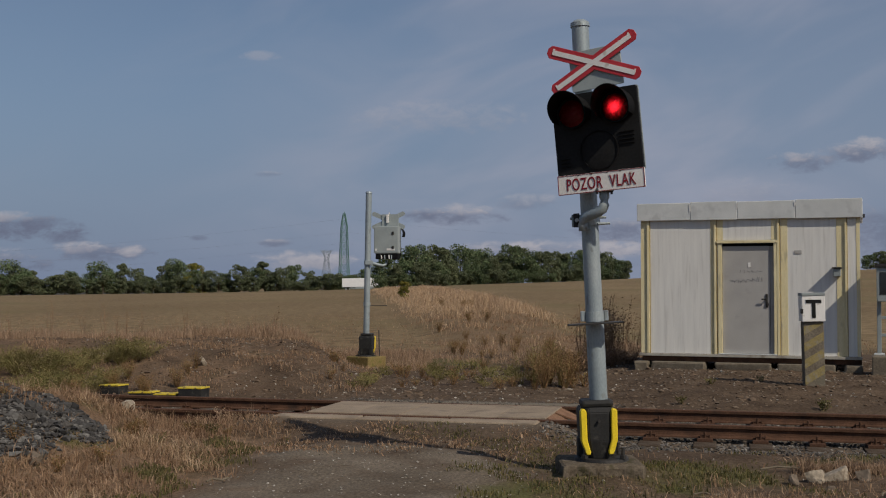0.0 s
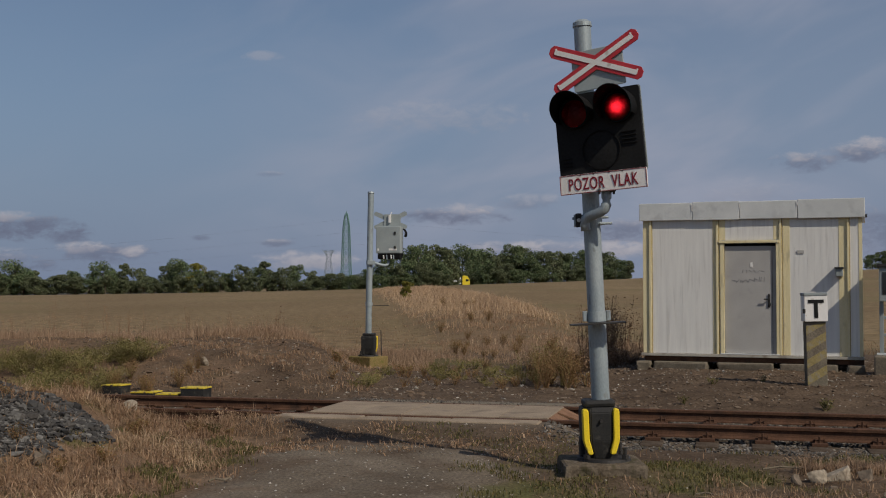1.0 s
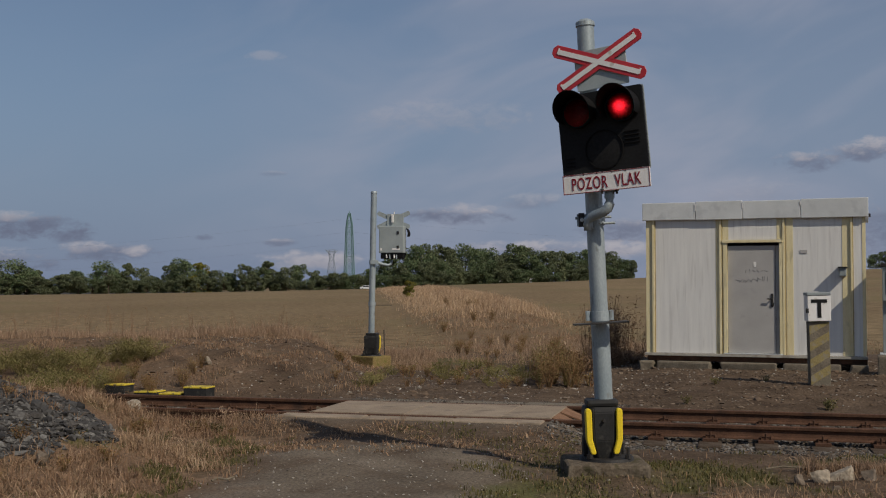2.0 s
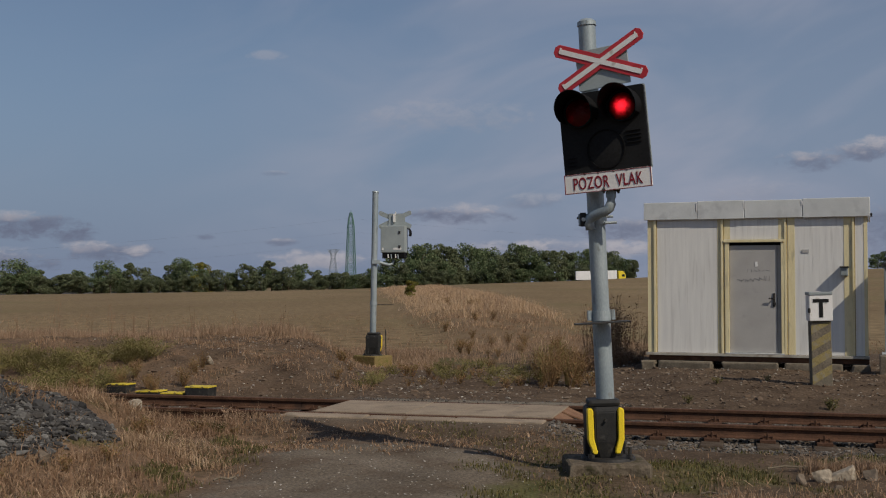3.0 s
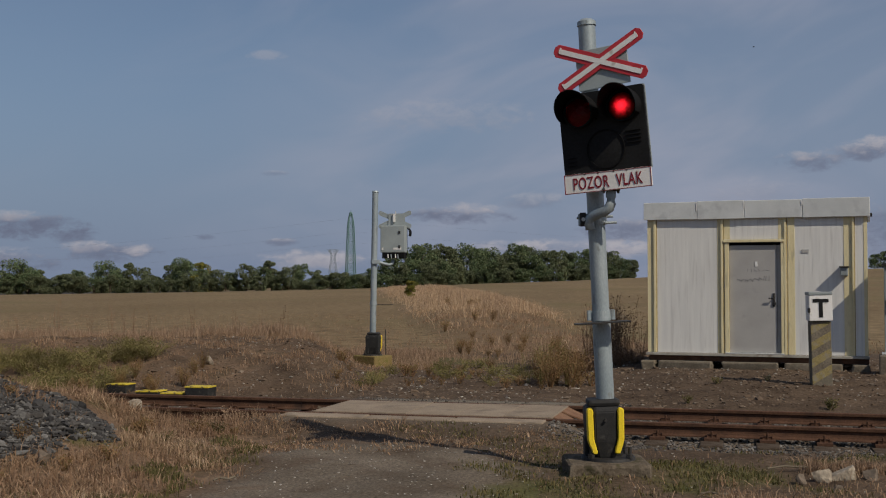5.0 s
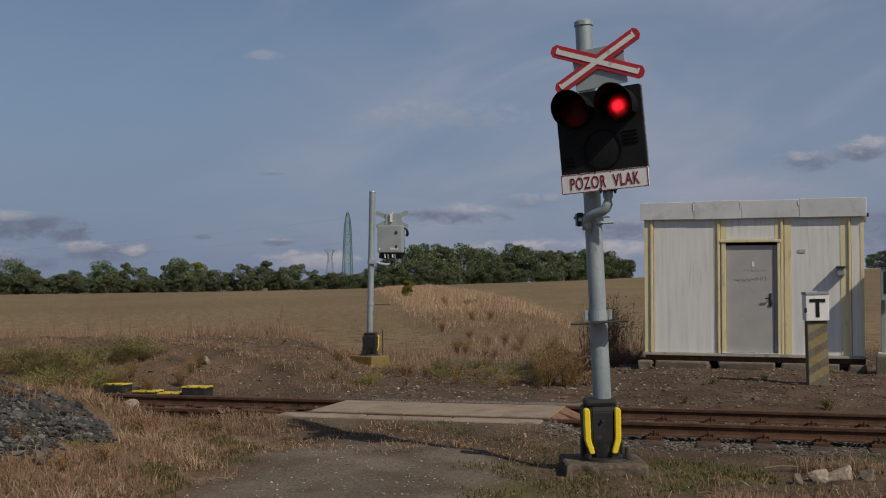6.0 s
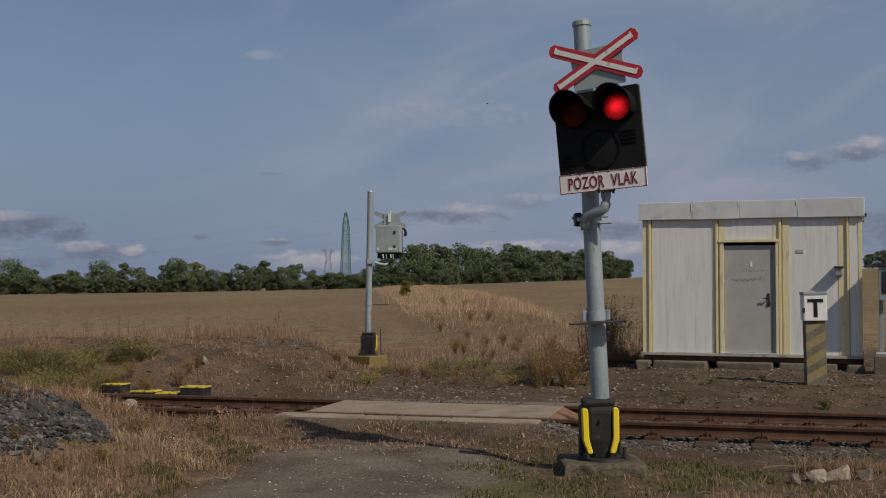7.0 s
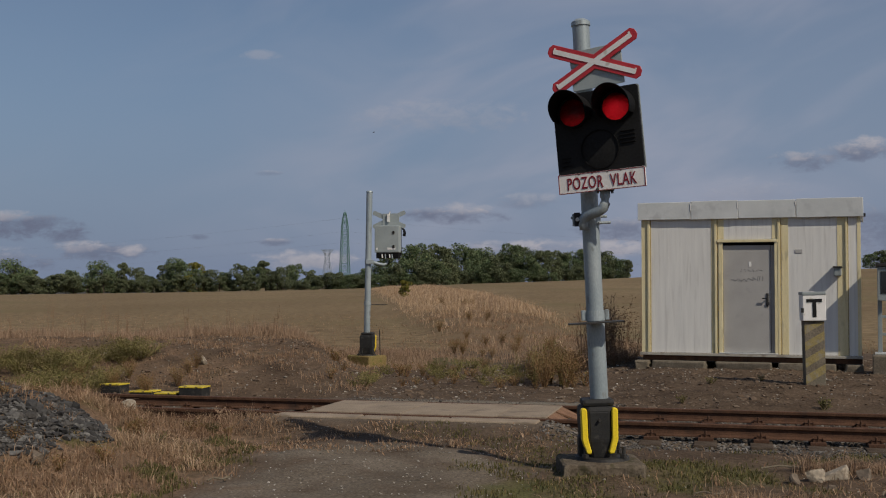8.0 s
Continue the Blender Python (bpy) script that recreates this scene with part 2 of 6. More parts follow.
CONCRETE = surface("weathered_concrete", (0.15, 0.124, 0.092), (0.225, 0.192, 0.146), 5.0, 0.9, 0.0, 45, 0.3, 0.5, 0.2, wear=(0.13, 0.115, 0.085), wear_at=(0.56, 0.68), wear_scale=5)
DIRTY_CONCRETE = surface("soiled_concrete", (0.11, 0.085, 0.06), (0.19, 0.155, 0.115), 7.0, 0.95, 0.0, 40, 0.4, 0.6, 0.1, wear=(0.07, 0.06, 0.035), wear_at=(0.52, 0.62), wear_scale=6)
MOSSY = surface("mossy_concrete", (0.22, 0.155, 0.06), (0.29, 0.22, 0.10), 6.0, 0.95, 0.0, 40, 0.35, 0.5, 0.1, wear=(0.13, 0.12, 0.03), wear_at=(0.5, 0.62), wear_scale=6)
SLAB = surface("crossing_slab", (0.255, 0.196, 0.138), (0.33, 0.262, 0.19), 2.2, 0.9, 0.0, 50, 0.22, 0.35, 0.2, wear=(0.17, 0.135, 0.10), wear_at=(0.54, 0.70), wear_scale=3, vary=0.06)
RUST = surface("rusty_steel", (0.085, 0.042, 0.025), (0.145, 0.074, 0.044), 7.0, 0.8, 0.25, 55, 0.35, 0.35, 0.3, wear=(0.055, 0.032, 0.022), wear_at=(0.55, 0.68), wear_scale=4)
RUST_LIGHT = surface("rusty_plate", (0.20, 0.105, 0.06), (0.28, 0.16, 0.095), 7.0, 0.85, 0.1, 55, 0.3, 0.3, 0.2)
SLEEPER = surface("oiled_timber", (0.07, 0.05, 0.035), (0.13, 0.10, 0.075), 4.0, 0.9, 0.0, 40, 0.4, 0.5, 0.1, stretch=(1, 4, 4))
PANEL = surface("weathered_white_panel", (0.66, 0.645, 0.61), (0.75, 0.735, 0.69), 2.6, 0.5, 0.0, 40, 0.04, 0.05, 0.35, wear=(0.52, 0.50, 0.465), wear_at=(0.55, 0.78), wear_scale=3.0, stretch=(5, 5, 0.35))
CREAM = surface("cream_yellow_trim", (0.70, 0.595, 0.34), (0.78, 0.685, 0.43), 4.0, 0.6, 0.0, 40, 0.1, 0.06, 0.3, wear=(0.48, 0.42, 0.27), wear_at=(0.58, 0.72), wear_scale=5, stretch=(3, 3, 0.6))
CREAM_DARK = surface("ochre_joint", (0.38, 0.29, 0.13), (0.46, 0.37, 0.18), 4.0, 0.7)
SHEET = surface("galvanised_sheet", (0.56, 0.575, 0.56), (0.66, 0.67, 0.65), 3.0, 0.5, 0.1, 50, 0.06, 0.05, 0.4, wear=(0.50, 0.51, 0.50), wear_at=(0.56, 0.68), wear_scale=4, vary=0.06)
DOOR_GREY = surface("grey_door_paint", (0.37, 0.355, 0.335), (0.43, 0.415, 0.39), 2.5, 0.6, 0.0, 50, 0.06, 0.05, 0.3, wear=(0.31, 0.30, 0.285), wear_at=(0.6, 0.75), wear_scale=3)
TRIM_GREY = surface("dirty_pale_trim", (0.36, 0.33, 0.28), (0.45, 0.42, 0.36), 4.0, 0.7, 0.0, 40, 0.15, 0.1, 0.3, wear=(0.24, 0.21, 0.17), wear_at=(0.55, 0.7), wear_scale=6)
DARK_STEEL = surface("dark_steel", (0.035, 0.033, 0.032), (0.06, 0.056, 0.052), 6.0, 0.6, 0.4, 50, 0.2, 0.1)
SCRIBBLE = surface("dark_scribble", (0.20, 0.20, 0.205), (0.28, 0.275, 0.27), 30.0, 0.8)
TIMBER = surface("grey_timber", (0.17, 0.14, 0.10), (0.25, 0.21, 0.155), 4.0, 0.9, 0.0, 60, 0.35, 0.4, 0.1, stretch=(1, 5, 5))
OCHRE = surface("faded_yellow_stripe", (0.25, 0.20, 0.09), (0.32, 0.255, 0.11), 9.0, 0.85, 0.0, 60, 0.25, 0.2, 0.2, wear=(0.24, 0.21, 0.15), wear_at=(0.52, 0.64), wear_scale=12)
CABINET_GREY = surface("cabinet_grey", (0.24, 0.27, 0.27), (0.31, 0.34, 0.335), 3.0, 0.6, 0.0, 50, 0.12, 0.06)
BARK = surface("bark", (0.09, 0.07, 0.05), (0.15, 0.12, 0.09), 3.0, 0.95, 0.0, 20, 0.4, 0.5, 0.1, stretch=(1, 1, 0.3))
STONE_WHITE = surface("pale_stone", (0.29, 0.24, 0.18), (0.42, 0.36, 0.28), 9.0, 0.9, 0.0, 30, 0.35, 0.8, 0.2, wear=(0.19, 0.145, 0.10), wear_at=(0.55, 0.68), wear_scale=11)
STONE_BROWN = surface("brown_stone", (0.15, 0.115, 0.085), (0.23, 0.185, 0.14), 6.0, 0.9, 0.0, 30, 0.3, 0.5, 0.2)
PYLON = surface("green_pylon_steel", (0.09, 0.19, 0.155), (0.13, 0.235, 0.195), 0.3, 0.6, 0.2, 3.0, 0.1, 0.0)
PYLON_FAR = surface("grey_pylon_steel", (0.24, 0.28, 0.32), (0.29, 0.33, 0.37), 0.3, 0.6, 0.2, 3.0, 0.1, 0.0)
WIRE = surface("wire_grey", (0.16, 0.19, 0.23), (0.2, 0.23, 0.27), 0.3, 0.6)
TRUCK_WHITE = surface("white_tarpaulin", (0.74, 0.74, 0.74), (0.82, 0.82, 0.81), 1.0, 0.6, 0.0, 6, 0.06, 0.05)
TRUCK_YELLOW = surface("yellow_cab_paint", (0.80, 0.60, 0.03), (0.85, 0.66, 0.05), 1.0, 0.35, 0.0, 6, 0.06, 0.0, 0.5)
TYRE = surface("tyre_rubber", (0.015, 0.015, 0.015), (0.03, 0.03, 0.03), 4.0, 0.9)
GLASS_DARK = surface("dark_glass", (0.012, 0.015, 0.018), (0.02, 0.024, 0.028), 2.0, 0.08, 0.0, 20, 0.1, 0.0, 0.6)
CAR_WHITE = surface("white_car_paint", (0.75, 0.75, 0.75), (0.8, 0.8, 0.8), 1.0, 0.3, 0.0, 10, 0.05, 0.0, 0.5)
LENS_RED = lens_material()
LAMP_GLOW = glow("lamp_glow", (1.0, 0.5, 0.45), 7.5)
BALLAST = island_material("ballast_stone", [(0.030, 0.029, 0.029), (0.085, 0.081, 0.077), (0.050, 0.047, 0.046), (0.205, 0.195, 0.18), (0.040, 0.037, 0.035), (0.11, 0.10, 0.09)], 0.9, 0, 40)
BALLAST_BROWN = island_material("rusty_ballast", [(0.060, 0.053, 0.047), (0.15, 0.135, 0.12), (0.09, 0.077, 0.065), (0.25, 0.23, 0.205), (0.12, 0.095, 0.072)], 0.9, 0, 40)
GRIT = island_material("loose_grit", [(0.17, 0.145, 0.11), (0.34, 0.31, 0.26), (0.22, 0.19, 0.15), (0.48, 0.45, 0.40)], 0.9)
CLOD = island_material("soil_clod", [(0.075, 0.050, 0.034), (0.155, 0.110, 0.075), (0.11, 0.075, 0.050), (0.20, 0.155, 0.115), (0.095, 0.065, 0.045)], 0.95)
STRAW = island_material("dry_grass", [(0.1875, 0.1125, 0.065), (0.35, 0.225, 0.1375), (0.25, 0.1525, 0.0912), (0.4875, 0.3375, 0.2188), (0.125, 0.09, 0.0525)], 0.85, 0.25)
STRAW_PALE = island_material("pale_dry_grass", [(0.24, 0.158, 0.10), (0.37, 0.255, 0.165), (0.28, 0.185, 0.12), (0.45, 0.325, 0.22)], 0.85, 0.25)
STRAW_BRIGHT = island_material("bright_dry_grass", [(0.34, 0.225, 0.13), (0.52, 0.37, 0.23), (0.42, 0.285, 0.17), (0.60, 0.45, 0.30), (0.22, 0.138, 0.08)], 0.85, 0.25)
GREEN_BLADE = island_material("green_grass", [(0.075, 0.08, 0.024), (0.135, 0.125, 0.045), (0.20, 0.155, 0.07), (0.085, 0.085, 0.03), (0.15, 0.11, 0.06)], 0.8, 0.25)
WEED = island_material("withered_weed", [(0.26, 0.142, 0.07), (0.18, 0.15, 0.055), (0.31, 0.17, 0.085), (0.16, 0.105, 0.048), (0.21, 0.115, 0.06)], 0.85, 0.2)
DEAD = island_material("dead_stalk", [(0.15, 0.095, 0.06), (0.25, 0.155, 0.095), (0.18, 0.115, 0.07)], 0.9)
OLIVE = island_material("olive_weed", [(0.17, 0.15, 0.052), (0.25, 0.21, 0.085), (0.13, 0.125, 0.04), (0.30, 0.22, 0.11)], 0.85, 0.25)
LEAF_MATS = [island_material("leaves_a", [(0.060, 0.094, 0.045), (0.119, 0.164, 0.076), (0.084, 0.116, 0.057), (0.157, 0.199, 0.099), (0.190, 0.210, 0.104), (0.045, 0.061, 0.032)], 0.7, 0.2),
             island_material("leaves_b", [(0.071, 0.090, 0.050), (0.132, 0.156, 0.084), (0.098, 0.111, 0.062), (0.169, 0.183, 0.106), (0.190, 0.210, 0.104), (0.045, 0.061, 0.032)], 0.7, 0.2),
             island_material("leaves_autumn", [(0.130, 0.130, 0.026), (0.234, 0.195, 0.039), (0.169, 0.156, 0.033), (0.091, 0.111, 0.033)], 0.7, 0.2)]


# ---------------------------------------------------------------- shape helpers
def part(name, bm, material, parent=None, label="", m=None, smooth=False):
    me = bpy.data.meshes.new(name)
    bm.to_mesh(me)
    bm.free()
    me.materials.append(material)
    if smooth:
        for p in me.polygons:
            p.use_smooth = True
    ob = new(name, me)
    ob.parent = parent
    if m is not None:
        ob.matrix_basis = m
    if label:
        ob["label"] = label
    return ob


def sheet_of(name, verts, faces, material, parent=None):
    me = bpy.data.meshes.new(name)
    me.from_pydata(verts, [], faces)
    me.materials.append(material)
    ob = new(name, me)
    ob.parent = parent
    return ob


def root(name, m, label, category, group=""):
    ob = new(name)
    ob.empty_display_size = 0.2
    ob.matrix_basis = m
    return tagged(ob, label, category, group)


def add_box(bm, x0, x1, y0, y1, z0, z1, bevel=0.0, m=None):
    r = bmesh.ops.create_cube(bm, size=1.0)
    vs = r["verts"]
    for v in vs:
        v.co = Vector(((x0 + x1) / 2 + v.co.x * (x1 - x0), (y0 + y1) / 2 + v.co.y * (y1 - y0), (z0 + z1) / 2 + v.co.z * (z1 - z0)))
    if bevel:
        es = list({e for v in vs for e in v.link_edges})
        out = bmesh.ops.bevel(bm, geom=es, offset=bevel, segments=2, affect="EDGES", profile=0.6)
        vs = list({v for f in out["faces"] for v in f.verts} | {v for v in vs if v.is_valid})
    if m is not None:
        bmesh.ops.transform(bm, matrix=m, verts=vs)
    return bm


def box(x0, x1, y0, y1, z0, z1, bevel=0.0, m=None):
    return add_box(bmesh.new(), x0, x1, y0, y1, z0, z1, bevel, m)


def add_rod(bm, a, b, r0, r1=None, seg=16):
    a, b = Vector(a), Vector(b)
    q = (b - a).to_track_quat("Z", "Y").to_matrix().to_4x4()
    m = Matrix.Translation((a + b) / 2) @ q
    bmesh.ops.create_cone(bm, cap_ends=True, segments=seg, radius1=r0, radius2=r0 if r1 is None else r1, depth=(b - a).length, matrix=m)
    return bm


def rod(a, b, r0, r1=None, seg=16):
    return add_rod(bmesh.new(), a, b, r0, r1, seg)


def pipe(points, r, seg=14):
    """A bent pipe along the points."""
    bm = bmesh.new()
    rings = []
    pts = [Vector(p) for p in points]
    for i, p in enumerate(pts):
        d = (pts[min(i + 1, len(pts) - 1)] - pts[max(i - 1, 0)]).normalized()
        q = d.to_track_quat("Z", "Y")
        rings.append([bm.verts.new(p + q @ Vector((r * math.cos(2 * math.pi * k / seg), r * math.sin(2 * math.pi * k / seg), 0))) for k in range(seg)])
    for a, b in zip(rings, rings[1:]):
        for k in range(seg):
            bm.faces.new((a[k], a[(k + 1) % seg], b[(k + 1) % seg], b[k]))
    bm.faces.new(rings[0][::-1])
    bm.faces.new(rings[-1])
    return bm


def plate(outline, y0, y1, bevel=0.0):
    """A flat plate: an outline in x and z, as thick as y0 to y1."""
    bm = bmesh.new()
    a = [bm.verts.new((x, y0, z)) for x, z in outline]
    b = [bm.verts.new((x, y1, z)) for x, z in outline]
    n = len(outline)
    bm.faces.new(a)
    bm.faces.new(b[::-1])
    for k in range(n):
        bm.faces.new((a[k], b[k], b[(k + 1) % n], a[(k + 1) % n]))
    bmesh.ops.recalc_face_normals(bm, faces=bm.faces)
    if bevel:
        bmesh.ops.bevel(bm, geom=list(bm.edges), offset=bevel, segments=1, affect="EDGES")
    return bm


def tube_shell(r, y0, y1, a0, a1, thick, seg=28, slant=0.0):
    """A shell round the y axis from angle a0 to a1; slant pulls its front edge back towards the arc's ends."""
    bm = bmesh.new()
    rows = []
    for k in range(seg + 1):
        a = radians(a0 + (a1 - a0) * k / seg)
        s = abs(2 * k / seg - 1) ** 1.6 * slant
        c, sn = math.cos(a), math.sin(a)
        rows.append([bm.verts.new(p) for p in ((r * c, y0 + s, r * sn), (r * c, y1, r * sn), ((r + thick) * c, y1, (r + thick) * sn), ((r + thick) * c, y0 + s, (r + thick) * sn))])
    for p, q in zip(rows, rows[1:]):
        for k in range(4):
            bm.faces.new((p[k], p[(k + 1) % 4], q[(k + 1) % 4], q[k]))
    bm.faces.new(rows[0])
    bm.faces.new(rows[-1][::-1])
    bmesh.ops.recalc_face_normals(bm, faces=bm.faces)
    return bm


def disc_dome(r, y, bulge, seg=32, rings=6):
    """A shallow dome that faces -y."""
    bm = bmesh.new()
    top = bm.verts.new((0, y - bulge, 0))
    last = None
    for i in range(1, rings + 1):
        f = i / rings
        ring = [bm.verts.new((r * f * math.cos(2 * math.pi * k / seg), y - bulge * (1 - f * f), r * f * math.sin(2 * math.pi * k / seg))) for k in range(seg)]
        for k in range(seg):
            if last is None:
                bm.faces.new((top, ring[k], ring[(k + 1) % seg]))
            else:
                bm.faces.new((last[k], ring[k], ring[(k + 1) % seg], last[(k + 1) % seg]))
        last = ring
    bmesh.ops.recalc_face_normals(bm, faces=bm.faces)
    return bm


def lettering(name, words, size, material, parent, m, squeeze=1.0):
    cu = bpy.data.curves.new(name, "FONT")
    cu.body, cu.size, cu.align_x, cu.align_y, cu.extrude, cu.offset = words, size, "CENTER", "CENTER", 0.002, 0.0012
    cu.space_character = 1.12
    tmp = new(name + "_curve", cu)
    me = bpy.data.meshes.new_from_object(tmp.evaluated_get(bpy.context.evaluated_depsgraph_get()))
    bpy.data.objects.remove(tmp)
    me.transform(Matrix.Diagonal((squeeze, 1, 1, 1)))
    me.materials.clear()
    me.materials.append(material)
    ob = new(name, me)
    ob.parent, ob.matrix_basis = parent, m @ pose(0, 0, 0, 90)
    return ob


# ---------------------------------------------------------------- the lie of the land
TRACK_Y, TRACK_A = 14.37, radians(14.3)
TN = Vector((math.sin(TRACK_A), math.cos(TRACK_A)))
TS = Vector((math.cos(TRACK_A), -math.sin(TRACK_A)))
TRACK = Matrix.Translation((0, TRACK_Y, 0)) @ Matrix.Rotation(-TRACK_A, 4, "Z")   # x along the rails, y across, z = 0 at the railhead


def smooth(x, lo, hi):
    t = np.clip((x - lo) / (hi - lo), 0, 1)
    return t * t * (3 - 2 * t)


def wob(x, y, s, seed):
    """Cheap smooth waves in place of noise, from -1 to 1."""
    return (np.sin(x * s + seed) * np.cos(y * s * 1.13 + seed * 2.1) + np.sin(x * s * 2.3 + y * s * 1.7 + seed * 3.7) * 0.5 + np.sin(y * s * 3.1 - x * s * 2.9 + seed) * 0.3) / 1.8


def crest(x):
    """Height of the field's brow, 300 m off."""
    return 1.56 + 0.15 * (507 - np.interp(x, [-320, -118, -70, -35, -12, 6, 33, 53, 120, 260], [527, 523.5, 519, 514.5, 510, 504, 498.5, 492, 475, 455]))


def road_centre(y):
    """The cart track's middle as it comes up to the crossing and goes on."""
    return np.interp(y, [4, 7, 9.5, 12, 14.5, 17, 20, 25], [-1.2, -1.0, -0.75, -0.45, 0.0, 0.4, 1.4, 3.6])


def road_half(y):
    return np.interp(y, [4, 8, 10, 12, 13.3, 16, 19, 24], [1.45, 1.2, 1.08, 1.2, 1.5, 1.5, 1.5, 1.3])


def land(x, y):
    """Height of the ground, bare."""
    x, y = np.asarray(x, float), np.asarray(y, float)
    d = x * TN.x + (y - TRACK_Y) * TN.y
    s = x * TS.x + (y - TRACK_Y) * TS.y
    z = np.full(np.broadcast(x, y).shape, -0.15)
    z = z + 0.10 * smooth(np.abs(x - road_centre(y)), road_half(y) + 0.6, road_half(y) - 0.5) * smooth(y, 26, 18) * (1 - 0.5 * smooth(y, 11.0, 12.2) * smooth(y, 15, 13.4))
    z = z - 0.06 * smooth(np.abs(d), 2.2, 1.2)
    deck = smooth(s, -2.5, -2.0) * smooth(s, 2.1, 1.5) * smooth(np.abs(d), 2.2, 1.25)
    z = z + deck * (-0.022 - z) * np.where(np.abs(d) > 0.78, 1, 0)
    far_pad = smooth(d, 1.6, 4.6) * smooth(y, 31, 24)
    z = z + 0.22 * far_pad * smooth(x, 2.3, 4.2)
    mound = smooth(d, 1.5, 5.6) * smooth(x + 0.12 * (y - 20), -1.0, -2.7) * smooth(y, 31, 25)
    z = z + mound * (0.62 + 0.1 * wob(x, y, 0.5, 1.0))
    z = z - 0.12 * smooth(y, 20, 28) * smooth(y, 60, 30)
    near_left = smooth(x, -1.6, -4.0) * smooth(d, -1.4, -3.0)
    z = z + 0.10 * near_left
    # low grassy ridge between the ballast heap and the rails
    z = z + 0.36 * smooth(x, -3.0, -4.2) * smooth(d, -1.15, -1.9) * smooth(d, -3.4, -2.2)
    heap = np.exp(-(((x + 5.25) / 1.6) ** 2 + ((y - 11.05) / 1.6) ** 2) ** 1.3)
    z = z + 0.74 * heap
    z = z + 0.07 * np.exp(-((x - 1.42) ** 2 + (y - 10.2) ** 2) / 0.55)
    z = z - 0.20 * smooth(np.abs(x + 1.75), 1.9, 0.7) * smooth(np.abs(y - 26.7), 2.4, 1.1)
    lift = np.clip((y - 30) / 270, 0, 1) ** 1.15
    z = z + lift * (crest(x) + 0.15 * smooth(y, 30, 60)) * smooth(y, 30, 45)
    z = z - np.clip((y - 300) / 75, 0, 1.3) * 0.7
    verge = verge_mask(x, y)
    z = z + (0.45 + 0.12 * wob(x, y, 0.35, 2.2)) * verge * smooth(y, 32, 46) * smooth(y, 330, 200)
    z = z + 0.035 * wob(x, y, 1.7, 0.4) * smooth(y, 60, 20) * smooth(np.abs(d), 1.0, 2.2) + (0.012 + 0.022 * mound) * (wob(x, y, 6.1, 2.0) + 0.6 * wob(x, y, 13.0, 5.0)) * smooth(y, 40, 18) * smooth(np.abs(d), 1.1, 1.6)
    return z


def verge_mask(x, y):
    c = np.interp(y, [28, 34, 45, 60, 90, 130, 200, 300], [3.2, 2.6, 1.8, 1.7, 0.6, -1.8, -6.5, -9.0])
    w = np.interp(y, [28, 45, 60, 130, 300], [2.4, 3.6, 4.7, 7.0, 11.0])
    return smooth(np.abs(x - c), w, w * 0.4) * smooth(y, 27, 33)


def grow(a, b, first, ratio):
    out, step = [a], first
    while out[-1] < b:
        out.append(out[-1] + step)
        step *= ratio
    return out


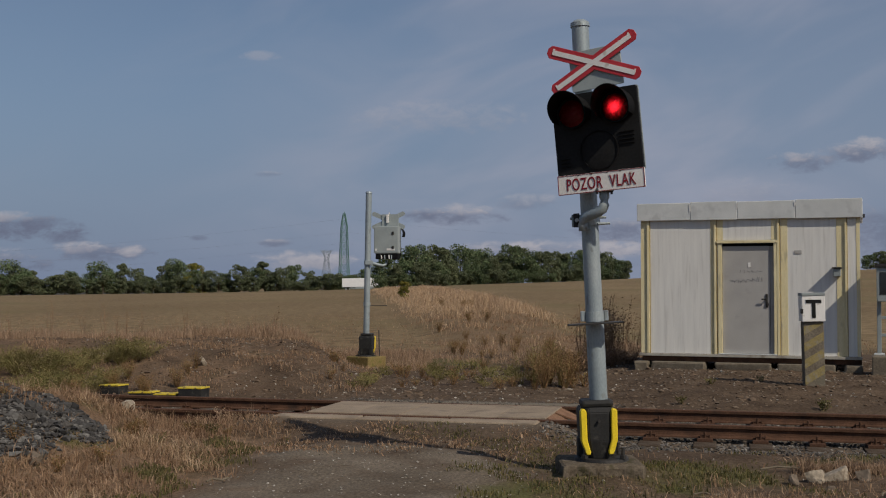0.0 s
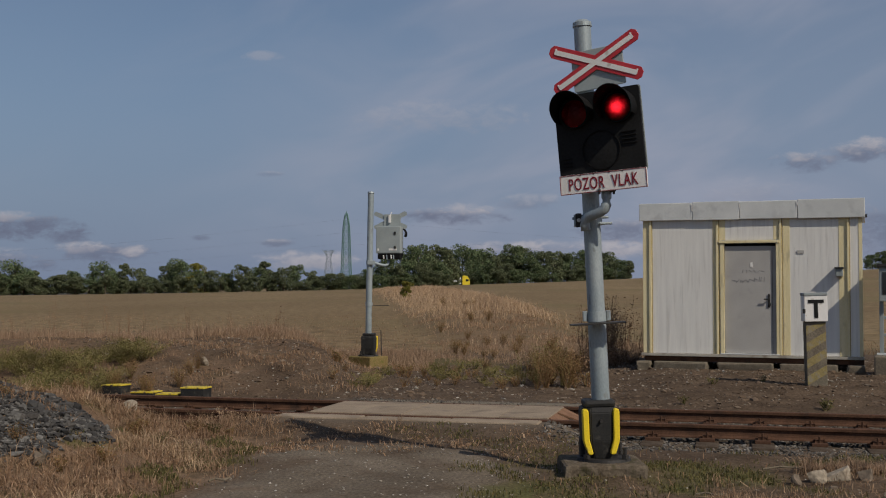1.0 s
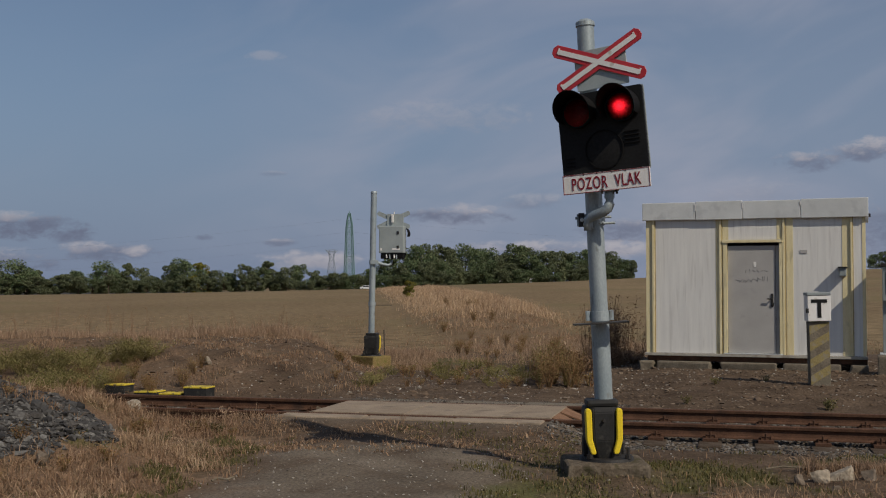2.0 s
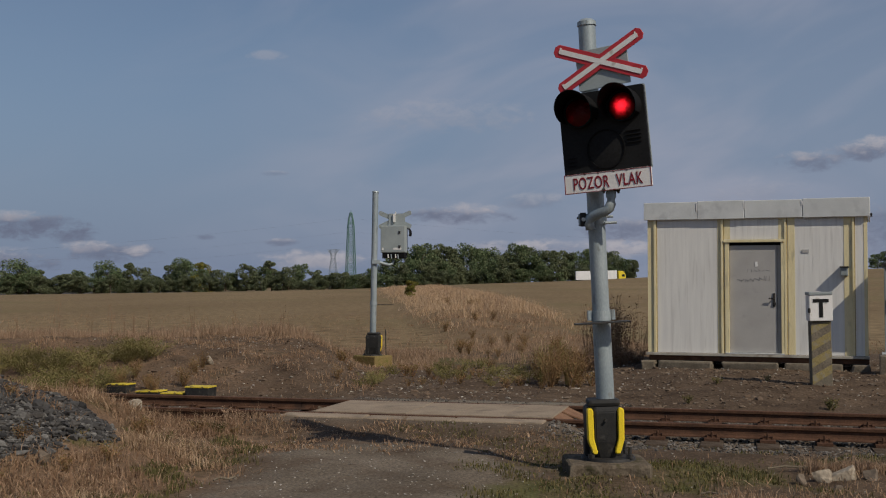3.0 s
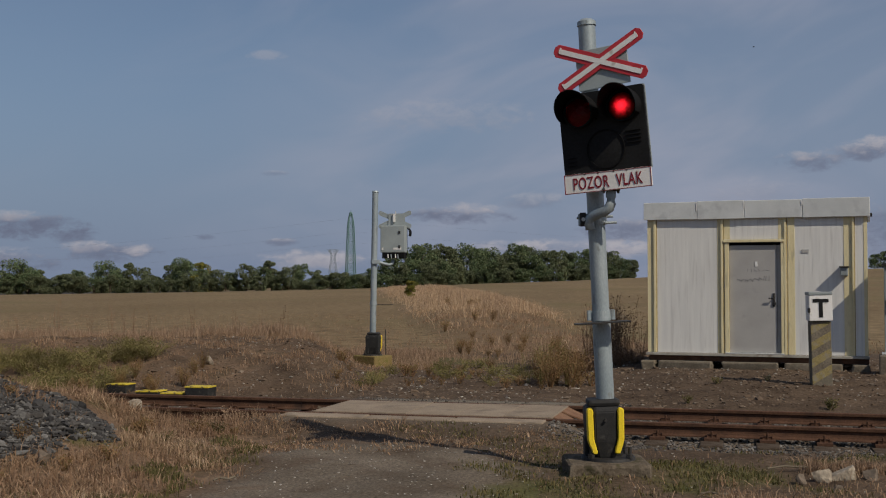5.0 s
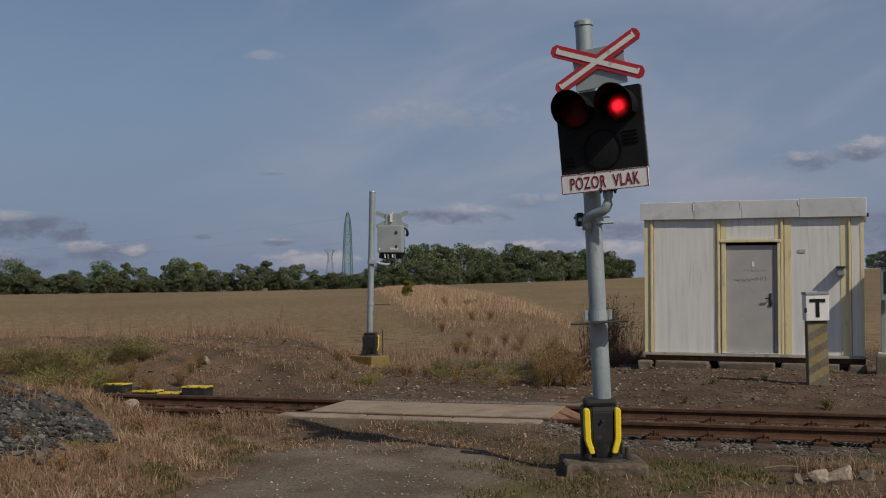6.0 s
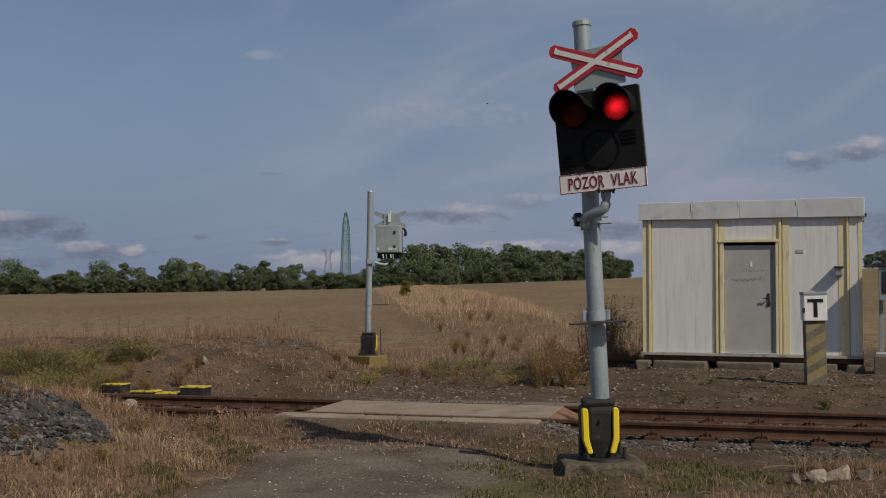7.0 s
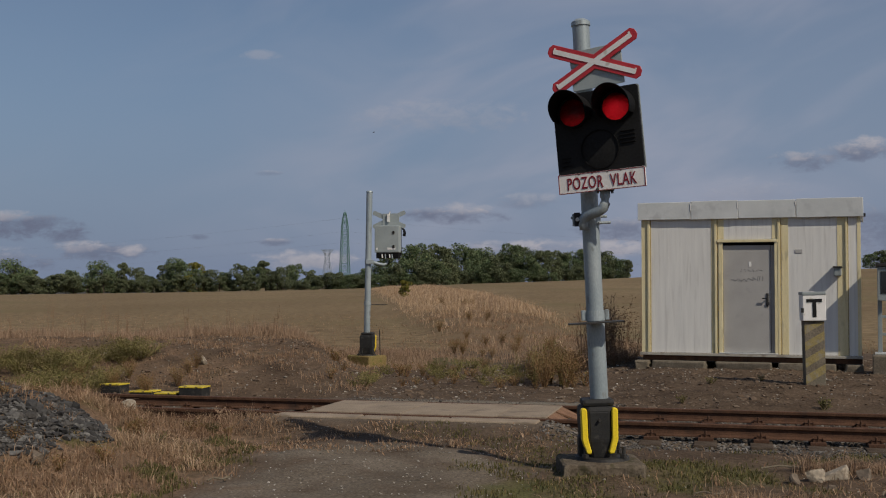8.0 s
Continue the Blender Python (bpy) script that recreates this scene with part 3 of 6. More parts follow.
def make_ground():
    right = grow(11.0, 3200, 0.2, 1.13)
    xs = np.array([-x for x in right[:0:-1]] + list(np.arange(-11.0, 11.0, 0.11)) + right)
    ys = np.array([-y for y in grow(-4.0, 2500, 0.5, 1.25)[:0:-1]] + list(np.arange(4.0, 31.0, 0.12)) + grow(31.0, 4500, 0.2, 1.045))
    X, Y = np.meshgrid(xs, ys)
    Z = land(X, Y)
    n, k = len(ys), len(xs)
    verts = np.stack([X.ravel(), Y.ravel(), Z.ravel()], 1).tolist()
    faces = [(j * k + i, j * k + i + 1, (j + 1) * k + i + 1, (j + 1) * k + i) for j in range(n - 1) for i in range(k - 1)]
    ob = sheet_of("ground", verts, faces, GROUND)
    for p in ob.data.polygons:
        p.use_smooth = True
    d = X * TN.x + (Y - TRACK_Y) * TN.y
    ragged = 0.25 * wob(X, Y, 1.9, 0.3) + 0.2 * wob(X, Y, 4.7, 1.3)
    road = smooth(np.abs(X - road_centre(Y)) + ragged * 1.3, road_half(Y) + 0.25, road_half(Y) - 0.25) * (0.10 + 0.90 * smooth(Y + ragged * 1.6, 12.0, 11.1)) * smooth(Y, 19, 15.5)
    road = np.maximum(road, 0.5 * smooth(np.abs(d), 1.7, 1.2))
    field = smooth(Y + 2.2 * ragged, 29, 34)
    dry = np.maximum(smooth(d + ragged * 2, -1.3, -2.3) * smooth(X + ragged * 2, -1.2, -2.6), smooth(d + ragged * 2, -2.4, -3.6) * smooth(X + ragged * 2, 3.0, 4.6))
    dry = np.maximum(dry, smooth(Y + ragged * 4, 22.5, 25.5) * smooth(X, 2.0, -2.0)) * 0.8
    dry = np.maximum(dry, 0.75 * smooth(d, 1.8, 3.5) * smooth(X, -1.5, -3.5) * smooth(ragged, -0.25, 0.2))
    dry = np.maximum(dry, verge_mask(X, Y) * 0.8)
    green = smooth(ragged, 0.05, 0.3) * smooth(np.abs(X - road_centre(Y)), road_half(Y), road_half(Y) + 0.5) * smooth(d, -0.9, -2.2) * 0.85
    green = np.maximum(green, 0.8 * smooth(np.abs(X - 0.75), 0.8, 0.3) * smooth(np.abs(Y - 9.2), 1.5, 0.8) * smooth(ragged, -0.25, 0.1))
    green = np.maximum(green, 0.7 * smooth(np.abs(X - 2.3), 0.8, 0.4) * smooth(np.abs(Y - 10.3), 0.8, 0.3) * smooth(ragged, -0.25, 0.1))
    green = np.maximum(green, 0.6 * smooth(np.abs(X + 0.6), 2.4, 1.0) * smooth(np.abs(Y - 27.2), 2.0, 0.8))
    for name, a in (("road", road), ("dry", dry), ("green", green), ("field", field * (1 - verge_mask(X, Y) * 0.7)), ("pale", verge_mask(X, Y) * smooth(Y, 42, 56) * 0.85)):
        at = ob.data.attributes.new(name, "FLOAT", "POINT")
        at.data.foreach_set("value", np.clip(a, 0, 1).ravel().astype(np.float32))
    return tagged(ob, "brown soil and gravel track running into a stubble field", "ground", kind="structure")


ground = make_ground()
rng = np.random.default_rng(7)


def at_ground(x, y):
    return float(land(x, y))


# ---------------------------------------------------------------- track and level crossing
def make_rail(d):
    prof = [(-0.0625, -0.149), (0.0625, -0.149), (0.0625, -0.138), (0.012, -0.122), (0.008, -0.10), (0.008, -0.05), (0.033, -0.038), (0.035, -0.008), (0.028, 0.0), (-0.028, 0.0), (-0.035, -0.008),
            (-0.033, -0.038), (-0.008, -0.05), (-0.008, -0.10), (-0.012, -0.122), (-0.0625, -0.138)]
    rail = root("rail", TRACK, "rusty steel running rail on baseplates", "rail", "rails of the track")
    for s0, s1 in ((-70, -22.003), (-21.997, -2.303), (-2.297, 9.697), (9.703, 34.697), (34.703, 60)):
        bm = bmesh.new()
        ends = [[bm.verts.new((s, d + a, b)) for a, b in prof] for s in (s0, s1)]
        for k in range(len(prof)):
            bm.faces.new((ends[0][k], ends[0][(k + 1) % len(prof)], ends[1][(k + 1) % len(prof)], ends[1][k]))
        bm.faces.new(ends[0][::-1])
        bm.faces.new(ends[1])
        bmesh.ops.recalc_face_normals(bm, faces=bm.faces)
        part("rail_length", bm, RUST, rail)
    return rail


def make_sleepers():
    first = root("sleeper", TRACK @ pose(2.05, 0, 0), "dark timber sleeper half buried in ballast", "sleeper", "sleepers under the rails")
    part("beam", box(-0.125, 0.125, -1.25, 1.25, -0.34, -0.185, 0.015), SLEEPER, first)
    for d in (-0.7525, 0.7525):
        bp = part("baseplate", box(-0.085, 0.085, d - 0.17, d + 0.17, -0.186, -0.150, 0.006), RUST, first)
        for e in (-1, 1):
            bm = bmesh.new()
            add_box(bm, -0.05, 0.05, d + e * 0.05, d + e * 0.105, -0.152, -0.118, 0.008)
            add_rod(bm, (0, d + e * 0.10, -0.15), (0, d + e * 0.10, -0.08), 0.014, seg=8)
            part("rail_clip", bm, RUST, bp)
    for k in range(1, 34):
        s = 2.05 + 0.6 * k
        copy_thing(first, TRACK @ pose(s, 0, rng.uniform(-0.01, 0.01)))
    for k in range(0, 22):
        copy_thing(first, TRACK @ pose(-2.1 - 0.6 * k, 0, rng.uniform(-0.01, 0.01)))


make_rail(-0.7525)
make_rail(0.7525)
make_sleepers()


def make_crossing():
    c = root("level_crossing_deck", TRACK, "pale concrete crossing slabs laid between rusty rails", "crossing deck")
    for k in range(5):
        s0 = -1.58 + 0.6 * k
        part("slab", box(s0 + 0.004, s0 + 0.596, -0.64, 0.68, -0.16, 0.004 + 0.003 * math.sin(k * 2.1), 0.012), SLAB, c)
    for k in range(3):
        s0 = -1.86 + 1.08 * k
        part("edge_slab", box(s0 + 0.006, s0 + 1.074, -1.13, -0.81, -0.2, -0.002 - 0.006 * (k % 2), 0.02), SLAB, c)
    for k in range(3):
        s0 = -1.35 + 1.08 * k
        part("edge_slab", box(s0 + 0.006, s0 + 1.074, 0.82, 1.10, -0.2, -0.004 + 0.004 * k, 0.035), CONCRETE, c)
    # ramped ends between the rails
    bm = bmesh.new()
    lo = [bm.verts.new(p) for p in ((-1.585, -0.62, 0.0), (-1.585, 0.66, 0.0), (-2.1, 0.4, -0.15), (-2.1, -0.45, -0.15))]
    hi = [bm.verts.new(v.co + Vector((0, 0, -0.16))) for v in lo]
    bm.faces.new(lo)
    bm.faces.new(hi[::-1])
    for k in range(4):
        bm.faces.new((lo[k], hi[k], hi[(k + 1) % 4], lo[(k + 1) % 4]))
    bmesh.ops.recalc_face_normals(bm, faces=bm.faces)
    part("end_ramp", bm, SLAB, c)
    for e in (-0.32, 0.32):
        bm = bmesh.new()
        w = 0.27
        pts = [((1.425, e - w, 0.0), (1.425, e + w, 0.0), (1.80, e + w * 0.55, -0.15), (1.80, e - w * 0.55, -0.15))]
        a = [bm.verts.new(p) for p in pts[0]]
        b = [bm.verts.new(v.co + Vector((-0.005, 0, -0.016))) for v in a]
        bm.faces.new(a)
        bm.faces.new(b[::-1])
        for k in range(4):
            bm.faces.new((a[k], b[k], b[(k + 1) % 4], a[(k + 1) % 4]))
        add_box(bm, 1.43, 1.45, e - w, e - w + 0.03, -0.15, -0.01)
        add_box(bm, 1.43, 1.45, e + w - 0.03, e + w, -0.15, -0.01)
        bmesh.ops.recalc_face_normals(bm, faces=bm.faces)
        part("deflector_plate", bm, RUST_LIGHT, c, "rusty sloping steel deflector")


make_crossing()


# ---------------------------------------------------------------- stones, grit, ballast
def stones(name, places, sizes, material, label, category, squash=0.65):
    """Many broken stones in one mesh: a low polyhedron each, bent at random."""
    base = bmesh.new()
    bmesh.ops.create_icosphere(base, subdivisions=1, radius=1.0)
    bv = np.array([v.co[:] for v in base.verts])
    bf = np.array([[v.index for v in f.verts] for f in base.faces])
    base.free()
    n, k = len(places), len(bv)
    V = bv[None] * (1 + rng.uniform(-0.5, 0.5, (n, k, 1))) * rng.uniform(0.6, 1.25, (n, 1, 3)) * np.array([1, 1, squash])
    a = rng.uniform(0, 2 * math.pi, n)
    c, s = np.cos(a)[:, None], np.sin(a)[:, None]
    V = np.stack([V[..., 0] * c - V[..., 1] * s, V[..., 0] * s + V[..., 1] * c, V[..., 2]], 2)
    V = V * np.asarray(sizes)[:, None, None] + np.asarray(places)[:, None, :]
    F = (bf[None] + (np.arange(n) * k)[:, None, None]).reshape(-1, 3)
    ob = sheet_of(name, V.reshape(-1, 3).tolist(), F.tolist(), material)
    return tagged(ob, label, category, kind="stuff")


def scatter(n, x0, x1, y0, y1, keep=None):
    x, y = rng.uniform(x0, x1, n), rng.uniform(y0, y1, n)
    if keep is not None:
        ok = keep(x, y) > rng.uniform(0, 1, n)
        x, y = x[ok], y[ok]
    return x, y


def across(x, y):
    return x * TN.x + (y - TRACK_Y) * TN.y


def along(x, y):
    return x * TS.x + (y - TRACK_Y) * TS.y


def make_stones():
    x, y = scatter(46000, -8, -3.2, 8.9, 14.0, lambda x, y: smooth(((x + 5.2) / 1.9) ** 2 + ((y - 10.95) / 1.95) ** 2 + 0.25 * wob(x, y, 3.1, 0.6), 1.05, 0.75))
    s = rng.uniform(0.014, 0.036, len(x)) * np.where(rng.uniform(0, 1, len(x)) < 0.06, 1.9, 1.0)
    stones("ballast_heap", np.stack([x, y, land(x, y) + s * rng.uniform(0.0, 0.7, len(x))], 1), s, BALLAST, "heap of dark grey crushed ballast stone", "gravel")
    x, y = scatter(90000, -12, 14, 9.5, 19, lambda x, y: smooth(np.abs(across(x, y) + 0.1), 2.0, 1.3) * np.where((along(x, y) > 1.45) | (along(x, y) < -2.1), 1, 0) * np.where(along(x, y) < -1.5, 0.6, 1))
    s = rng.uniform(0.010, 0.027, len(x))
    d = across(x, y)
    z = np.where(np.abs(d) < 0.68, -0.2, land(x, y)) + s * 0.2
    stones("track_ballast", np.stack([x, y, z], 1), s, BALLAST_BROWN, "grey crushed stone ballast along the rails", "gravel")
    a, b = rng.uniform(-1.6, 2.2, 700), 0.98 + rng.normal(0, 0.10, 700)
    x, y = a * TS.x + b * TN.x, TRACK_Y + a * TS.y + b * TN.y
    s = rng.uniform(0.005, 0.015, len(x))
    stones("edge_gravel", np.stack([x, y, np.maximum(land(x, y), -0.002) + s * 0.15], 1), s, BALLAST_BROWN, "crumbled gravel along the far slab edge", "gravel")
    x, y = scatter(17000, -8, 9, 15.6, 27, lambda x, y: np.clip(across(x, y) - 1.2, 0, 1) * 0.8 * smooth(y, 27, 21))
    s = rng.uniform(0.006, 0.030, len(x)) * np.where(rng.uniform(0, 1, len(x)) < 0.07, 2.2, 1.0)
    stones("soil_clods", np.stack([x, y, land(x, y) + s * 0.1], 1), s, CLOD, "crumbled brown soil clods on the bank", "soil", 0.45)
    x, y = scatter(3000, -7, 9, 15.6, 26, lambda x, y: np.clip(across(x, y) - 1.2, 0, 1) * 0.7 * smooth(y, 27, 21))
    s = rng.uniform(0.007, 0.02, len(x)) * np.where(rng.uniform(0, 1, len(x)) < 0.06, 1.7, 1.0)
    stones("bank_stones", np.stack([x, y, land(x, y) + s * 0.2], 1), s, GRIT, "pale pebbles scattered over the bank", "pebbles")
    x, y = scatter(2600, -3.5, 5.5, 7.2, 13.4, lambda x, y: 0.25 + 0.75 * smooth(np.abs(x - road_centre(y)), road_half(y) + 0.4, road_half(y)))
    s = rng.uniform(0.004, 0.012, len(x))
    stones("road_grit", np.stack([x, y, land(x, y) + s * 0.2], 1), s, GRIT, "loose grit on the gravel track", "pebbles")


make_stones()


def boulder(name, x, y, r, seed, material, label, squash=(1.2, 0.9, 0.6), sink=0.25):
    bm = bmesh.new()
    bmesh.ops.create_icosphere(bm, subdivisions=4, radius=1.0)
    rr = random.Random(int(seed * 10))
    cuts = []
    for _ in range(13):
        n = Vector((rr.gauss(0, 1), rr.gauss(0, 1), rr.gauss(0, 0.6))).normalized()
        cuts.append((n, rr.uniform(0.36, 0.68)))
    for v in bm.verts:
        for n, h in cuts:
            over = v.co.dot(n) - h
            if over > 0:
                v.co -= n * over
        v.co *= 1 + 0.05 * noise.noise(v.co * 3.5 + Vector((0, seed, 0))) + 0.03 * noise.noise(v.co * 9 + Vector((seed, 0, 0)))
        v.co = Vector((v.co.x * squash[0], v.co.y * squash[1], v.co.z * squash[2])) * r * 1.25
    return tagged(part(name, bm, material, m=pose(x, y, at_ground(x, y) + r * squash[2] * (1 - sink * 2), 0, 0, seed * 40)), label, "stone")


boulder("boulder", 3.46, 10.08, 0.125, 9.0, STONE_WHITE, "pale broken boulder lying in dry grass", (1.35, 0.9, 0.75), 0.33)
boulder("boulder", 3.28, 10.0, 0.085, 4.5, STONE_WHITE, "pale broken piece against a larger boulder", (1.5, 0.9, 0.9), 0.33)
boulder("boulder", 3.72, 10.0, 0.09, 2.6, STONE_BROWN, "brown stone beside the pale boulder", (0.9, 0.8, 0.9))
boulder("boulder", 3.06, 9.9, 0.065, 4.1, STONE_BROWN, "small brown stone on the verge", (0.8, 0.8, 0.9))
boulder("boulder", 3.25, 9.5, 0.055, 5.2, STONE_BROWN, "low flat brown stone in the soil", (1.4, 0.9, 0.6))
boulder("boulder", -3.72, 13.4, 0.10, 6.6, STONE_WHITE, "pale stone at the edge of the grass")
boulder("boulder", -3.5, 9.75, 0.09, 8.3, STONE_BROWN, "brown stone at the foot of the gravel heap", (1.0, 0.9, 0.8))
boulder("boulder", -6.3, 20.4, 0.16, 9.4, STONE_WHITE, "pale flat stone on the bank", (1.5, 0.8, 0.35))
boulder("boulder", -4.1, 19.4, 0.11, 3.4, STONE_WHITE, "pale stone on the bank", (0.9, 0.8, 0.8))
boulder("boulder", -2.9, 26.2, 0.2, 7.4, STONE_WHITE, "pale stone near the signal base", (1.4, 0.8, 0.5))


# ---------------------------------------------------------------- crossing signal, seen from the front
SIGNAL_POS = Vector((1.423, 10.2, 0.0))


def rounded(w, h, r, cx=0.0, cz=0.0, n=4):
    pts = []
    for sx, sz, a0 in ((1, 1, 0), (-1, 1, 90), (-1, -1, 180), (1, -1, 270)):
        for k in range(n + 1):
            a = radians(a0 + 90 * k / n)
            pts.append((cx + sx * (w / 2 - r) + r * math.cos(a), cz + sz * (h / 2 - r) + r * math.sin(a)))
    return pts


def arm_outline(length, width, tip):
    l, w = length / 2, width / 2
    return [(-l, -w + tip), (-l + tip * 0.9, -w), (l - tip * 0.9, -w), (l, -w + tip), (l, w - tip), (l - tip * 0.9, w), (-l + tip * 0.9, w), (-l, w - tip)]


def pierced_plate(outline, holes, y0, y1):
    """A plate with round holes: outline in x and z, holes as centre and radius."""
    bm = bmesh.new()
    edges = []
    loops = [outline] + [[(cx + r * math.cos(2 * math.pi * k / 40), cz + r * math.sin(2 * math.pi * k / 40)) for k in range(40)] for cx, cz, r in holes]
    for loop in loops:
        vs = [bm.verts.new((x, y0, z)) for x, z in loop]
        edges += [bm.edges.new((vs[k], vs[(k + 1) % len(vs)])) for k in range(len(vs))]
    bmesh.ops.triangle_fill(bm, use_beauty=True, use_dissolve=False, edges=edges)
    out = bmesh.ops.extrude_face_region(bm, geom=list(bm.faces))
    bmesh.ops.translate(bm, vec=(0, y1 - y0, 0), verts=[g for g in out["geom"] if isinstance(g, bmesh.types.BMVert)])
    bmesh.ops.recalc_face_normals(bm, faces=bm.faces)
    return bm


def base_cover(sig, z0, label=""):
    """The black plastic foot cover with two yellow strips."""
    bm = bmesh.new()
    rows = []
    for z, w, d in ((z0 - 0.01, 0.10, 0.12), (z0 + 0.05, 0.126, 0.135), (z0 + 0.15, 0.157, 0.155), (z0 + 0.40, 0.163, 0.16), (z0 + 0.445, 0.152, 0.145)):
        rows.append([bm.verts.new((x, y, z)) for x, y in ((-w, -d * 0.55), (-w * 0.55, -d), (w * 0.55, -d), (w, -d * 0.55), (w, d), (-w, d))])
    for p, q in zip(rows, rows[1:]):
        for k in range(6):
            bm.faces.new((p[k], p[(k + 1) % 6], q[(k + 1) % 6], q[k]))
    bm.faces.new(rows[0][::-1])
    bm.faces.new(rows[-1])
    bmesh.ops.bevel(bm, geom=[e for e in bm.edges], offset=0.008, segments=2, affect="EDGES")
    c = part("foot_cover", bm, RUBBER, sig, label or "black plastic foot cover with yellow strips")
    for e in (-1, 1):
        bm = plate([(e * 0.150, z0 + 0.435), (e * 0.118, z0 + 0.435), (e * 0.108, z0 + 0.41), (e * 0.106, z0 + 0.165), (e * 0.076, z0 + 0.05), (e * 0.082, z0 + 0.033), (e * 0.116, z0 + 0.033), (e * 0.127, z0 + 0.05), (e * 0.160, z0 + 0.155), (e * 0.164, z0 + 0.42)], -0.178, -0.09, 0.008)
        part("yellow_strip", bm, YELLOW, c)
    part("neck", box(-0.142, 0.142, -0.125, 0.125, z0 + 0.446, z0 + 0.508, 0.028), RUBBER, c)
    for e in (-1, 1):
        part("rear_shell", box(e * 0.125 - 0.045, e * 0.125 + 0.045, 0.0, 0.15, z0 - 0.02, z0 + 0.17, 0.02), RUBBER, c)
    part("lock", rod((0, -0.19, z0 + 0.33), (0, -0.14, z0 + 0.33), 0.014, seg=10), DARK_STEEL, c)
    return c


def foot_flange(sig, z):
    bm = rod((0, 0, z), (0, 0, z + 0.028), 0.245, 0.238, 36)
    f = part("flange", bm, DARK_STEEL, sig)
    for x in (-0.17, 0.17):
        for y in (-0.15, 0.15):
            bm = rod((x, y, z + 0.02), (x, y, z + 0.13), 0.016, seg=8)
            add_rod(bm, (x, y, z + 0.03), (x, y, z + 0.065), 0.032, seg=6)
            part("anchor_bolt", bm, DARK_STEEL, f)


def lamp_unit(head, cx, cz):
    """Hood, lens ring, red lens and, in the housing behind it, the turning lamp."""
    m = pose(cx, -0.02, cz)
    part("hood", tube_shell(0.158, -0.325, 0.0, -28, 208, 0.006, slant=0.15), BLACK_DULL, head, "deep black lamp hood", m)
    part("lens_ring", tube_shell(0.1215, -0.060, 0.0, 0, 360, 0.012, 40), BLACK_DULL, head, m=m)
    part("lens", disc_dome(0.121, -0.046, 0.030), LENS_RED, head, "red lens of a flashing lamp", m, True)
    cup = tube_shell(0.124, 0.0, 0.225, 0, 360, 0.005, 32)
    add_rod(cup, (0, 0.220, 0), (0, 0.226, 0), 0.129, seg=32)
    part("lamp_cup", cup, BLACK_DULL, head, m=m)
    bm = rod((0, -0.0035, 0), (0, 0.012, 0), 0.0375, 0.025, 24)
    bmesh.ops.create_cone(bm, cap_ends=False, segments=24, radius1=0.0375, radius2=0.0375, depth=0.0075, matrix=pose(0, -0.0065, 0, 90))
    for f in bm.faces:
        f.material_index = 1
    add_rod(bm, (0, -0.004, 0), (0, -0.008, 0), 0.034, seg=24)
    lamp = part("lamp", bm, LAMP_GLOW, head, "glowing lamp that slides and turns in its housing", pose(cx, -0.057, cz))
    lamp.data.materials.append(BLACK_DULL)
    return lamp


